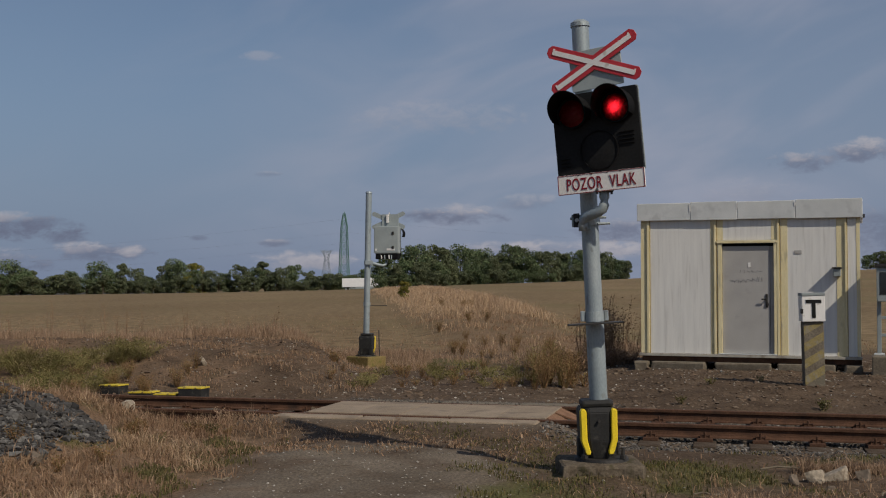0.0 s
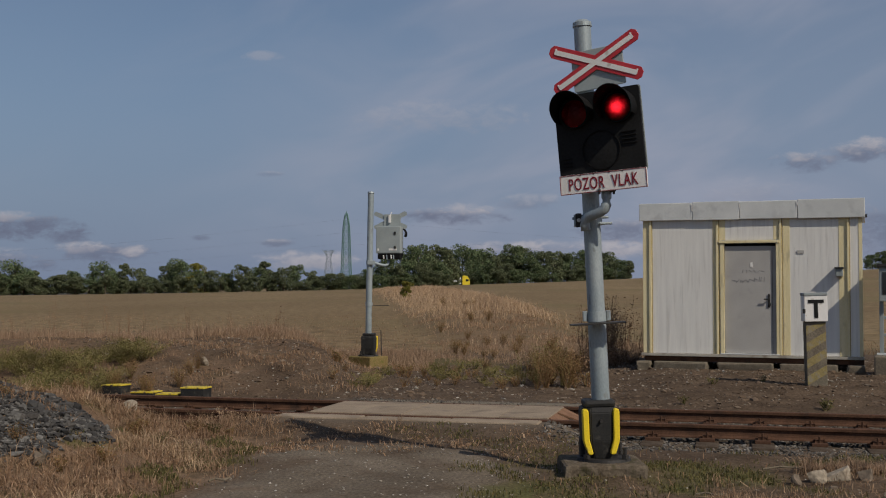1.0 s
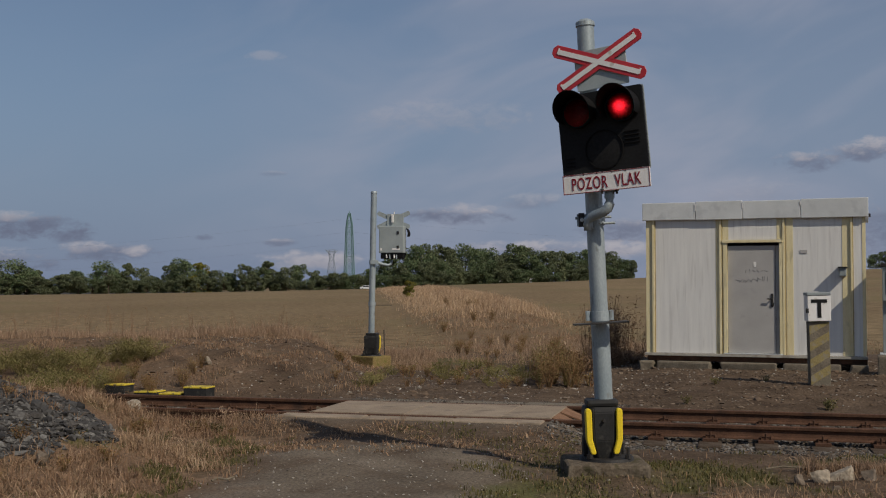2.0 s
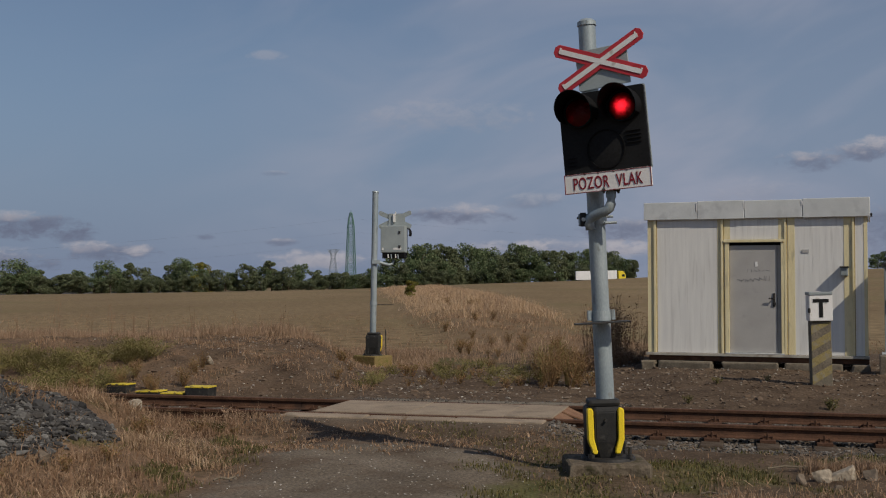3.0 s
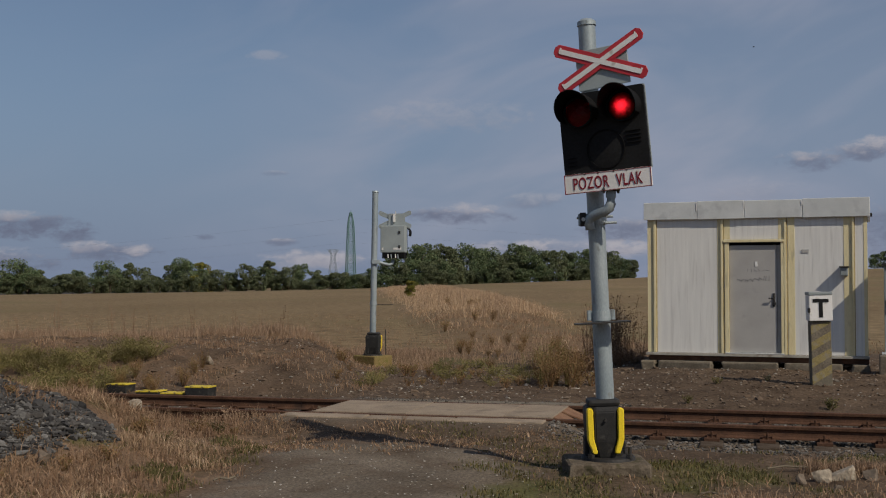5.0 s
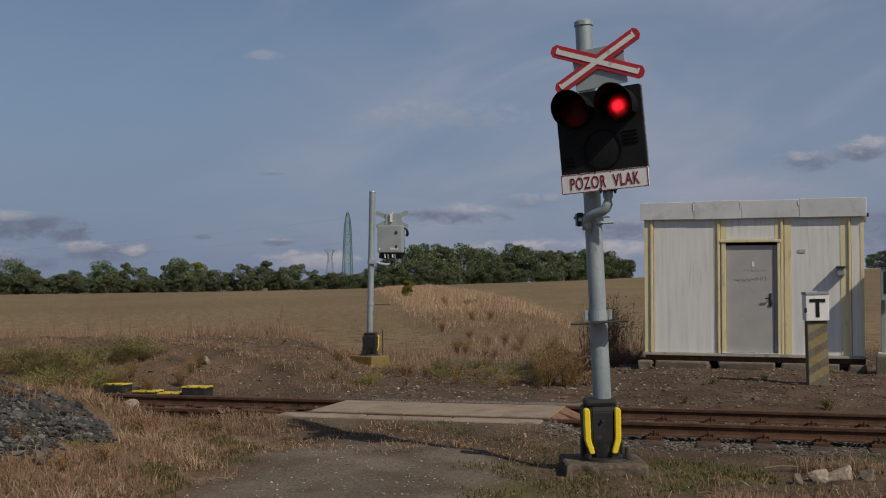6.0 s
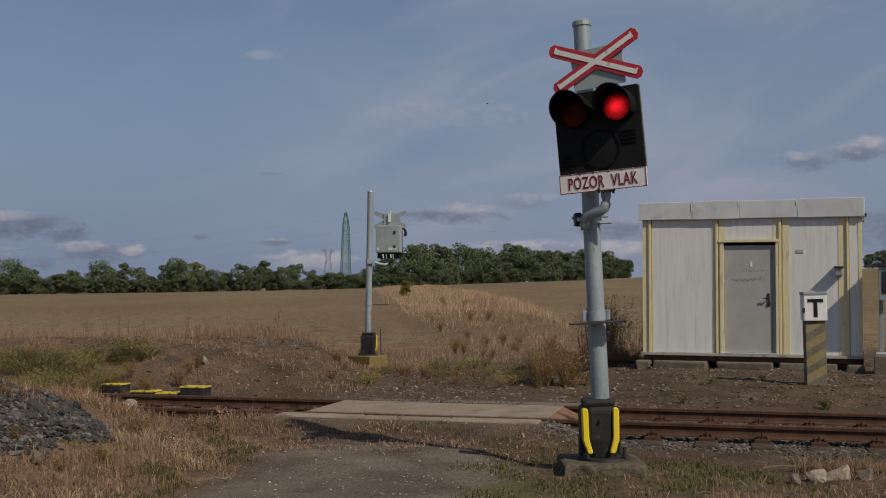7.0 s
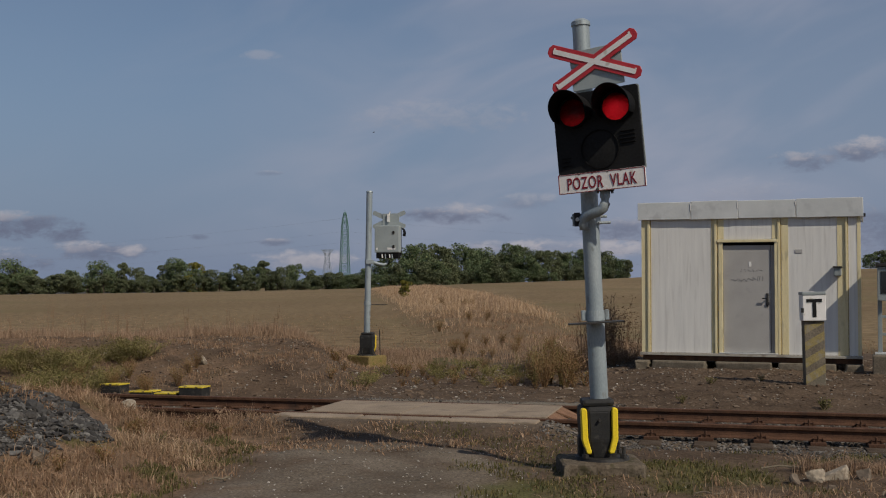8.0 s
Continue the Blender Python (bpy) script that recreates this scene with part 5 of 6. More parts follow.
def make_cabinet():
    x, y = 7.98, 19.05
    z = at_ground(x, y)
    c = root("equipment_stand", pose(x, y, z, 0, 0, -20.3), "grey steel equipment case on two legs above a concrete plinth", "equipment stand")
    part("plinth", box(-0.72, 0.6, -0.34, 0.34, -0.2, 0.30, 0.02), CONCRETE, c, "concrete plinth")
    case = part("case", box(-0.63, -0.36, -0.04, 0.28, 1.22, 1.80, 0.012), CABINET_GREY, c, "narrow grey case with a dark window")
    part("window", box(-0.58, -0.41, -0.048, -0.042, 1.34, 1.72), GLASS_DARK, case, "dark viewing window")
    part("roof", box(-0.66, -0.33, -0.08, 0.32, 1.805, 1.86, 0.008), DARK_STEEL, c)
    for x0 in (-0.63, -0.43):
        leg = part("leg", box(x0, x0 + 0.07, 0.10, 0.20, 0.335, 1.218, 0.008), CABINET_GREY, c)
        part("foot_plate", box(x0 - 0.05, x0 + 0.12, 0.04, 0.28, 0.302, 0.333, 0.006), SHEET, leg)
    for z0 in (0.62, 0.92):
        part("cross_rail", box(-0.558, -0.432, 0.13, 0.17, z0, z0 + 0.05, 0.004), CABINET_GREY, c)


make_phone_post()
make_cabinet()


def make_kerbs():
    """Black blocks with yellow rims beyond the far rail."""
    for x, y, w, h, a, d in ((-3.80, 17.3, 0.38, 0.18, -14, 0.28), (-4.22, 17.45, 0.36, 0.055, -12, 0.28), (-4.62, 17.55, 0.38, 0.065, -16, 0.28), (-5.16, 17.8, 0.35, 0.12, -20, 0.26)):
        z = at_ground(x, y)
        k = root("kerb_block", pose(x, y, z, 0, rng.uniform(-1.5, 1.5), a), "black rubber kerb block with a yellow rim" if h > 0.15 else "low black kerb block with a worn yellow rim", "kerb block", "kerb blocks beside the rail")
        part("body", box(-w / 2, w / 2, -d / 2, d / 2, -0.06, h - 0.02, 0.01), RUBBER, k)
        part("yellow_rim", box(-w / 2 - 0.006, w / 2 + 0.006, -d / 2 - 0.006, d / 2 + 0.006, h - 0.019, h + 0.002, 0.006), YELLOW_DIRTY, k)


make_kerbs()


# ---------------------------------------------------------------- grass, weeds, stalks
def blades(name, x, y, h, material, label, width=0.006, lean=0.5, category="grass", z=None, bend=True):
    """Blades in one mesh: each two tapering faces, leaning and bent at random."""
    n = len(x)
    z = land(x, y) if z is None else z
    a = rng.uniform(0, 2 * math.pi, n)
    l = np.abs(rng.normal(0, lean, n)) * h
    la = rng.uniform(0, 2 * math.pi, n)
    w = width * rng.uniform(0.6, 1.4, n)
    dx, dy = np.cos(a) * w, np.sin(a) * w
    lx, ly = np.cos(la) * l, np.sin(la) * l
    P = np.empty((n, 5, 3))
    P[:, 0] = np.stack([x - dx, y - dy, z - 0.02], 1)
    P[:, 1] = np.stack([x + dx, y + dy, z - 0.02], 1)
    P[:, 2] = np.stack([x + lx * 0.35 + dx * 0.8, y + ly * 0.35 + dy * 0.8, z + h * 0.6], 1)
    P[:, 3] = np.stack([x + lx * 0.35 - dx * 0.8, y + ly * 0.35 - dy * 0.8, z + h * 0.6], 1)
    P[:, 4] = np.stack([x + lx, y + ly, z + h * np.clip(1 - (l / h) ** 2 * 0.35, 0.5, 1)], 1)
    i = (np.arange(n) * 5)[:, None]
    quads = (i + np.array([0, 1, 2, 3])).tolist()
    tris = (i + np.array([3, 2, 4])).tolist()
    ob = sheet_of(name, P.reshape(-1, 3).tolist(), quads + tris, material)
    return tagged(ob, label, category, kind="stuff")


def tufts(n, x0, x1, y0, y1, keep, per, spread):
    """Blade feet gathered in tufts."""
    cx, cy = scatter(n, x0, x1, y0, y1, keep)
    m = len(cx)
    size = rng.uniform(0.4, 1.3, m)
    k = np.repeat(np.arange(m), per)
    x = cx[k] + rng.normal(0, spread, len(k)) * size[k]
    y = cy[k] + rng.normal(0, spread, len(k)) * size[k]
    return x, y, size[k]


def make_grass():
    left = lambda x, y: (0.10 + 0.90 * smooth(wob(x, y, 2.3, 1.1) + 0.5 * wob(x, y, 5.9, 0.5), -0.45, 0.35)) * smooth(across(x, y) + 0.5 * wob(x, y, 1.9, 0.3), -1.0, -1.9) * smooth(x - road_centre(y) + 0.5 * wob(x, y, 1.3, 2.0), -1.2, -2.3) * (1 - 0.95 * smooth(((x + 5.2) / 1.95) ** 2 + ((y - 11.0) / 1.95) ** 2, 1.2, 0.95))
    x, y, s = tufts(2600, -7.5, -1.4, 7.0, 14.5, left, 24, 0.08)
    blades("dry_grass", x, y, s * rng.uniform(0.03, 0.14, len(x)), STRAW, "matted dry straw-coloured grass on the verge", 0.0036, 1.9)
    x, y = scatter(45000, -7.5, -1.3, 7.0, 14.5, left)
    blades("dry_grass", x, y, rng.uniform(0.03, 0.09, len(x)), STRAW, "short trampled dry grass", 0.0042, 1.9)
    right = lambda x, y: smooth(across(x, y) + 0.5 * wob(x, y, 2.2, 0.9), -2.3, -3.2) * smooth(x + 0.5 * wob(x, y, 2.6, 1.7), 2.0, 3.6)
    x, y, s = tufts(260, 2.0, 5.2, 7.4, 12.0, lambda x, y: right(x, y) * smooth(y, 10.3, 9.5) * smooth(wob(x, y, 2.1, 4.0), -0.2, 0.4), 34, 0.05)
    blades("dry_grass", x, y, s * rng.uniform(0.03, 0.13, len(x)), STRAW, "pale dry grass tufts among stones", 0.003, 1.3)
    x, y, s = tufts(6, 3.30, 3.62, 10.3, 10.6, None, 170, 0.06)
    blades("dry_grass", x, y, s * rng.uniform(0.08, 0.19, len(x)), STRAW_PALE, "bushy tuft of pale dry grass behind a boulder", 0.003, 0.5)
    x, y = scatter(6000, 0.7, 5.0, 7.2, 11.8, lambda x, y: (right(x, y) * 0.6 + 0.25) * (0.3 + 0.7 * smooth(y, 10.4, 9.6)))
    blades("dry_grass", x, y, rng.uniform(0.02, 0.09, len(x)), STRAW, "short dry grass on the soil", 0.004, 2.0)
    x, y, s = tufts(1500, -7.5, -1.9, 12.3, 16.0, lambda x, y: smooth(across(x, y), -0.88, -1.0) * smooth(across(x, y), -1.7, -1.25) * smooth(x, -2.1, -2.9), 26, 0.05)
    blades("dry_grass", x, y, s * rng.uniform(0.10, 0.27, len(x)), STRAW, "standing dry grass beside the rail", 0.003, 0.7)
    x, y, s = tufts(620, -7.5, -1.6, 7.0, 13.5, lambda x, y: left(x, y) * smooth(wob(x, y, 1.7, 3.3), 0.0, 0.5), 34, 0.07)
    blades("dry_grass", x, y, s * rng.uniform(0.05, 0.24, len(x)), STRAW_BRIGHT, "pale bleached grass tufts on the verge", 0.0032, 1.25)
    x, y, s = tufts(900, -7.5, -1.9, 7.0, 13.5, lambda x, y: smooth(across(x, y), -1.2, -1.9) * smooth(x - road_centre(y), -1.5, -2.4) * smooth(wob(x, y, 1.4, 5.3), 0.1, 0.5), 30, 0.10)
    blades("withered_sward", x, y, s * rng.uniform(0.03, 0.13, len(x)), DEAD, "dark withered sward between the straw", 0.005, 1.1)
    x, y = scatter(26000, -3.3, -1.5, 8.6, 12.6, lambda x, y: smooth(np.abs(x - road_centre(y) + 1.75), 0.45, 0.15) * smooth(wob(x, y, 2.9, 0.4), -0.1, 0.35))
    blades("green_grass", x, y, rng.uniform(0.02, 0.06, len(x)), GREEN_BLADE, "green turf strip along the track's edge", 0.005, 0.9)
    # low green turf beside the cart track
    verge = lambda x, y: smooth(np.abs(x - road_centre(y)), road_half(y) - 0.1, road_half(y) + 0.3) * smooth(across(x, y), -1.2, -2.0) * smooth(wob(x, y, 1.9, 0.3) * 0.25 + wob(x, y, 4.7, 1.3) * 0.2, 0.02, 0.22)
    x, y = scatter(42000, -3.6, 4.8, 7.0, 13.0, verge)
    blades("green_grass", x, y, rng.uniform(0.02, 0.06, len(x)), GREEN_BLADE, "low green turf beside the gravel track", 0.005, 0.9)
    x, y = scatter(17000, -0.3, 3.4, 7.6, 11.4, lambda x, y: np.maximum(smooth(np.abs(x - 0.75), 0.8, 0.3) * smooth(np.abs(y - 9.2), 1.5, 0.8), smooth(np.abs(x - 2.3), 0.9, 0.4) * smooth(np.abs(y - 10.3), 0.8, 0.3)) * smooth(wob(x, y, 3.1, 0.7), -0.3, 0.3))
    blades("green_grass", x, y, rng.uniform(0.015, 0.05, len(x)), GREEN_BLADE, "patchy green turf round the signal's foot", 0.005, 0.9)
    # tall pale grass along the edge of the field
    x, y, s = tufts(6500, -16, -0.4, 22.0, 32.0, lambda x, y: smooth(y + 1.2 * wob(x, y, 0.9, 1.0), 23.2, 25.5) * smooth(y, 32, 29.5) * (1 - smooth(np.abs(x / y + 0.068), 0.035, 0.015) * smooth(y, 28.5, 28)), 20, 0.12)
    blades("tall_dry_grass", x, y, s * rng.uniform(0.08, 0.36, len(x)) * (0.75 + 0.5 * wob(x, y, 1.1, 0.2)), STRAW_PALE, "tall pale dry grass along the field's edge", 0.005, 0.65)
    x, y = scatter(26000, -8.0, -1.2, 16.6, 25.0, lambda x, y: smooth(across(x, y), 1.8, 3.2) * smooth(wob(x, y, 1.9, 0.8) + 0.5 * wob(x, y, 5.1, 2.0), -0.2, 0.5))
    blades("dry_grass", x, y, rng.uniform(0.02, 0.10, len(x)), STRAW, "sparse dry grass on the earth bank", 0.005, 0.9)
    # mixed dry sward over the ground behind the crossing
    x, y, s = tufts(1100, -0.6, 6.0, 21.0, 36.0, lambda x, y: smooth(y + 1.5 * wob(x, y, 0.8, 2.0), 22.5, 28.0) * smooth(wob(x, y, 1.1, 3.0) + 0.15 * x, -0.1, 0.5) * (1 - smooth(np.abs(x / y + 0.068), 0.05, 0.02) * smooth(y, 28.5, 28)), 18, 0.14)
    blades("tall_dry_grass", x, y, s * rng.uniform(0.06, 0.24, len(x)), STRAW_PALE, "pale dry grass behind the crossing", 0.006, 0.7)
    # the rough strip that runs up between the fields
    x, y, s = tufts(21000, -18, 8, 30, 240, lambda x, y: verge_mask(x, y) * np.clip(46 / y, 0.25, 1) * (0.10 + 0.90 * smooth(y + 4 * wob(x, y, 0.5, 1.0), 40, 54)), 14, 0.22)
    blades("tall_dry_grass", x, y, s * rng.uniform(0.10, 0.48, len(x)) * (0.75 + 0.75 * np.abs(wob(x, y, 0.55, 0.2))) * np.clip(y / 46, 0.55, 1.1), STRAW_BRIGHT, "tall pale grass on the rough strip between fields", 0.010, 1.0)
    # thin brown growth where the strip comes down to the crossing
    x, y, s = tufts(1700, -2.5, 7, 29, 50, lambda x, y: verge_mask(x, y) * smooth(y, 29, 36) * smooth(wob(x, y, 0.9, 1.7) + 0.6 * wob(x, y, 2.3, 0.3), -0.2, 0.5), 14, 0.16)
    blades("dry_grass", x, y, s * rng.uniform(0.05, 0.24, len(x)), STRAW, "thin brown grass at the foot of the rough strip", 0.006, 1.1)
    # litter and low growth on the trodden soil before the slabs
    x, y, s = tufts(420, -2.8, 1.5, 11.0, 13.4, lambda x, y: smooth(across(x, y), -1.15, -1.5) * smooth(wob(x, y, 2.7, 0.8) + 0.5 * wob(x, y, 6.3, 2.0), -0.25, 0.45), 22, 0.11)
    blades("dry_litter", x, y, s * rng.uniform(0.012, 0.06, len(x)), STRAW, "flattened dry litter on trodden soil", 0.005, 2.2)
    x, y, s = tufts(150, -0.6, 2.0, 10.9, 13.2, lambda x, y: smooth(across(x, y), -1.15, -1.6) * smooth(wob(x, y, 2.2, 2.8), -0.1, 0.4), 30, 0.10)
    blades("green_grass", x, y, s * rng.uniform(0.012, 0.05, len(x)), GREEN_BLADE, "low turf on the soil before the slabs", 0.005, 1.2)
    x, y, s = tufts(26, 2.1, 2.9, 8.35, 9.05, None, 60, 0.07)
    blades("dry_grass", x, y, s * rng.uniform(0.05, 0.19, len(x)), STRAW, "spreading clump of dry grass in the foreground", 0.003, 0.8)
    x, y, s = tufts(7, 3.75, 4.05, 10.2, 10.6, None, 120, 0.07)
    blades("dry_grass", x, y, s * rng.uniform(0.06, 0.16, len(x)), STRAW_PALE, "pale tuft beside a brown stone", 0.003, 0.6)
    # stubble on the near field
    x, y = scatter(26000, -22, 14, 30, 62, lambda x, y: np.clip(34 / y, 0, 1) ** 2)
    blades("stubble", x, y, rng.uniform(0.03, 0.08, len(x)), STRAW, "short stubble of the harvested field", 0.008, 0.4, "stubble")


make_grass()


def weed_mesh(h, spread, stems, leaves, seed, leaf=0.02, droop=0.0):
    """One weed: branching thin stems with small leaves along them."""
    r = random.Random(seed)
    V, F = [], []

    def strip(a, b, w0, w1):
        k = len(V)
        s = Vector((r.uniform(-1, 1), r.uniform(-1, 1), 0)).normalized()
        V.extend([a - s * w0, a + s * w0, b + s * w1, b - s * w1])
        F.append((k, k + 1, k + 2, k + 3))

    def card(p, size):
        k = len(V)
        u = Vector((r.gauss(0, 1), r.gauss(0, 1), r.gauss(0, 0.7))).normalized()
        v = u.orthogonal().normalized()
        V.extend([p - u * size, p + v * size * 0.45, p + u * size, p - v * size * 0.45])
        F.append((k, k + 1, k + 2, k + 3))

    for _ in range(stems):
        a = r.uniform(0, 6.28)
        foot = Vector((math.cos(a), math.sin(a), 0)) * r.uniform(0, spread * 0.12)
        tip = foot + Vector((math.cos(a) * spread * r.uniform(0.2, 1.0), math.sin(a) * spread * r.uniform(0.2, 1.0), h * r.uniform(0.55, 1.0)))
        mid = (foot + tip) / 2 + Vector((r.gauss(0, 0.04), r.gauss(0, 0.04), h * 0.08))
        strip(foot - Vector((0, 0, 0.04)), mid, 0.006, 0.004)
        strip(mid, tip, 0.004, 0.002)
        for _ in range(leaves):
            f = r.uniform(0.15, 1.0)
            p = foot.lerp(mid, f * 2) if f < 0.5 else mid.lerp(tip, f * 2 - 1)
            q = p + Vector((r.gauss(0, 0.06), r.gauss(0, 0.06), r.gauss(0.02, 0.04))) * min(h / 0.6, 0.35 + spread * 2)
            if r.random() < 0.25:
                strip(p, q, 0.003, 0.0015)
            card(q, leaf * r.uniform(0.6, 1.5))
    return [tuple(v) for v in V], F


def plant(name, variants, places, material, label, category="weed", group=""):
    """Copies of a few mesh variants, each plant an object of its own."""
    meshes = []
    for k, v in enumerate(variants):
        me = bpy.data.meshes.new(name)
        me.from_pydata(v[0], [], v[1])
        me.materials.append(material)
        meshes.append(me)
    for k, (x, y, s) in enumerate(places):
        ob = new(name, meshes[k % len(meshes)])
        ob.matrix_basis = pose(x, y, at_ground(x, y), 0, 0, k * 77) @ Matrix.Scale(s, 4)
        tagged(ob, label, category, group)


def make_weeds():
    r = random.Random(11)
    bushy = [weed_mesh(0.66, 0.30, 34, 40, s, 0.012) for s in (1, 2, 3)]
    plant("withered_bush", bushy, [(1.6, 18.0, 0.9), (1.95, 18.2, 1.0), (1.75, 18.7, 1.05), (2.1, 18.7, 0.9), (1.5, 18.6, 0.75), (0.2, 20.5, 0.4), (-0.4, 21.5, 0.4), (0.8, 22.0, 0.45)],
          WEED, "withered reddish-brown weed bush beside the crossing", "weed", "weeds by the crossing")
    plant("green_weed", [weed_mesh(0.72, 0.22, 14, 30, s, 0.012) for s in (71, 72)], [(1.5, 18.5, 1.0), (1.72, 18.9, 1.1), (1.9, 18.5, 0.95), (1.3, 18.8, 0.8)], OLIVE, "olive weed rising out of withered growth", "weed", "weeds by the crossing")
    tall = [weed_mesh(1.25, 0.26, 10, 26, s, 0.018) for s in (5, 6, 7)]
    plant("dead_weed", tall, [(3.55 + r.uniform(-0.5, 0.45), 23.2 + r.uniform(-1.0, 2.0), r.uniform(0.8, 1.2)) for _ in range(13)], DEAD, "tall dead brown weed beside the hut", "weed", "dead weeds by the hut")
    low = [weed_mesh(0.36, 0.5, 30, 24, s, 0.018) for s in (8, 9)]
    plant("dark_bramble", low, [(3.0 + r.uniform(-0.8, 0.7), 22.6 + r.uniform(-0.7, 0.9), r.uniform(0.8, 1.15)) for _ in range(10)], DEAD, "low dark brown bramble in the hut's shade", "weed", "brambles by the hut")
    greens = [weed_mesh(0.36, 0.62, 60, 24, s, 0.015) for s in (12, 13, 14)]
    plant("green_weed", greens, [(-7.0 + r.uniform(-1.5, 1.7), 18.0 + r.uniform(-1.4, 2.4), r.uniform(0.55, 1.05)) for _ in range(42)], OLIVE, "olive green weed on the bank", "weed", "weeds on the bank")
    plant("withered_bush", bushy, [(-5.2 + r.uniform(-1.2, 1.2), 18.2 + r.uniform(-0.7, 1.3), r.uniform(0.35, 0.6)) for _ in range(9)], WEED, "withered brown weed on the bank", "weed", "weeds on the bank")
    stalk = [weed_mesh(0.95, 0.10, 6, 9, s, 0.014) for s in (21, 22, 23)]
    spots = [(-7.8, 26), (-7.55, 26.2), (-7.3, 26.1), (-7.0, 26.3), (-6.0, 26.4), (-9.0, 26), (-8.4, 26.5), (-3.9, 26.5), (-3.8, 26.8), (-5.0, 26.3), (-10.2, 26.6), (-4.5, 27)]
    plant("dead_stalk", stalk, [(x, y, r.uniform(0.75, 1.1)) for x, y in spots], DEAD, "dry brown stalk at the field's edge", "weed", "stalks at the field's edge")
    plant("dead_stalk", stalk, [(1.8 + r.uniform(-0.9, 1.2), 48 + r.uniform(-6, 9), r.uniform(0.8, 1.1)) for _ in range(22)] + [(0.0 + r.uniform(-1.5, 1.0), 75 + r.uniform(-9, 14), r.uniform(0.9, 1.3)) for _ in range(14)], STRAW_PALE, "pale upright stalk on the rough strip", "weed", "stalks on the strip")
    small = [weed_mesh(0.22, 0.16, 14, 16, s, 0.012) for s in (31, 32)]
    plant("withered_bush", small, [(-1.2 + r.uniform(-2.2, 4), 17.4 + r.uniform(0.3, 4.5), r.uniform(0.5, 1.3)) for _ in range(26)], WEED, "small withered weed on bare soil", "weed", "weeds on the soil")
    plant("withered_bush", small, [(r.uniform(-6.2, -2.4), r.uniform(8.0, 13.2), r.uniform(0.5, 1.0)) for _ in range(26)], WEED, "small withered weed in dry grass", "weed", "weeds in the grass")
    plant("withered_bush", bushy, [(r.uniform(0.2, 4.2), r.uniform(25, 34), r.uniform(0.35, 0.75)) for _ in range(16)] + [(1.2 + r.uniform(-1.5, 2.0), r.uniform(36, 62), r.uniform(0.4, 0.8)) for _ in range(9)], WEED, "withered reddish weed on the rough strip", "weed", "weeds on the strip")
    plant("green_weed", [weed_mesh(0.2, 0.22, 18, 14, s, 0.013) for s in (61, 62)], [(r.uniform(-1.6, 2.6), r.uniform(17.8, 24.5), r.uniform(0.5, 1.3)) for _ in range(34)], OLIVE, "low olive weed on trodden soil", "weed", "weeds on the soil")
    plant("straw_clump", [weed_mesh(0.3, 0.12, 10, 18, s, 0.014) for s in (41, 42)], [(-2.72, 13.95, 1.0), (-2.6, 13.9, 0.8), (-2.95, 13.9, 0.6), (-0.52, 13.15, 0.35)], STRAW_PALE, "small pale weed growing against the rail", "weed", "weeds by the rail")
    plant("green_weed", [weed_mesh(0.14, 0.12, 12, 14, s, 0.014) for s in (51, 52)], [(4.15, 17.6, 0.8), (5.15, 15.4, 1.1), (3.4, 16.2, 0.8), (-2.55, 12.6, 1.0), (-2.9, 11.6, 0.9), (5.0, 17.9, 0.7)], GREEN_BLADE, "small green weed on gravel", "weed", "weeds on the gravel")


make_weeds()


def branch_litter():
    for k, (x, y, l, a) in enumerate(((3.15, 10.35, 0.55, 8), (2.15, 9.2, 0.24, -20), (3.6, 9.2, 0.3, 50), (-4.9, 9.1, 0.4, -40), (-1.9, 9.6, 0.2, 30))):
        z = at_ground(x, y) + 0.035
        bm = pipe([(-l / 2, 0, 0), (-l * 0.2, 0.02, 0.015), (l * 0.15, -0.015, 0.005), (l / 2, 0.02, 0.012)], 0.009, 7)
        tagged(part("twig", bm, TIMBER, m=pose(x, y, z, 0, 0, a)), "bare dry twig lying on the ground", "twig", "twigs on the ground")


branch_litter()


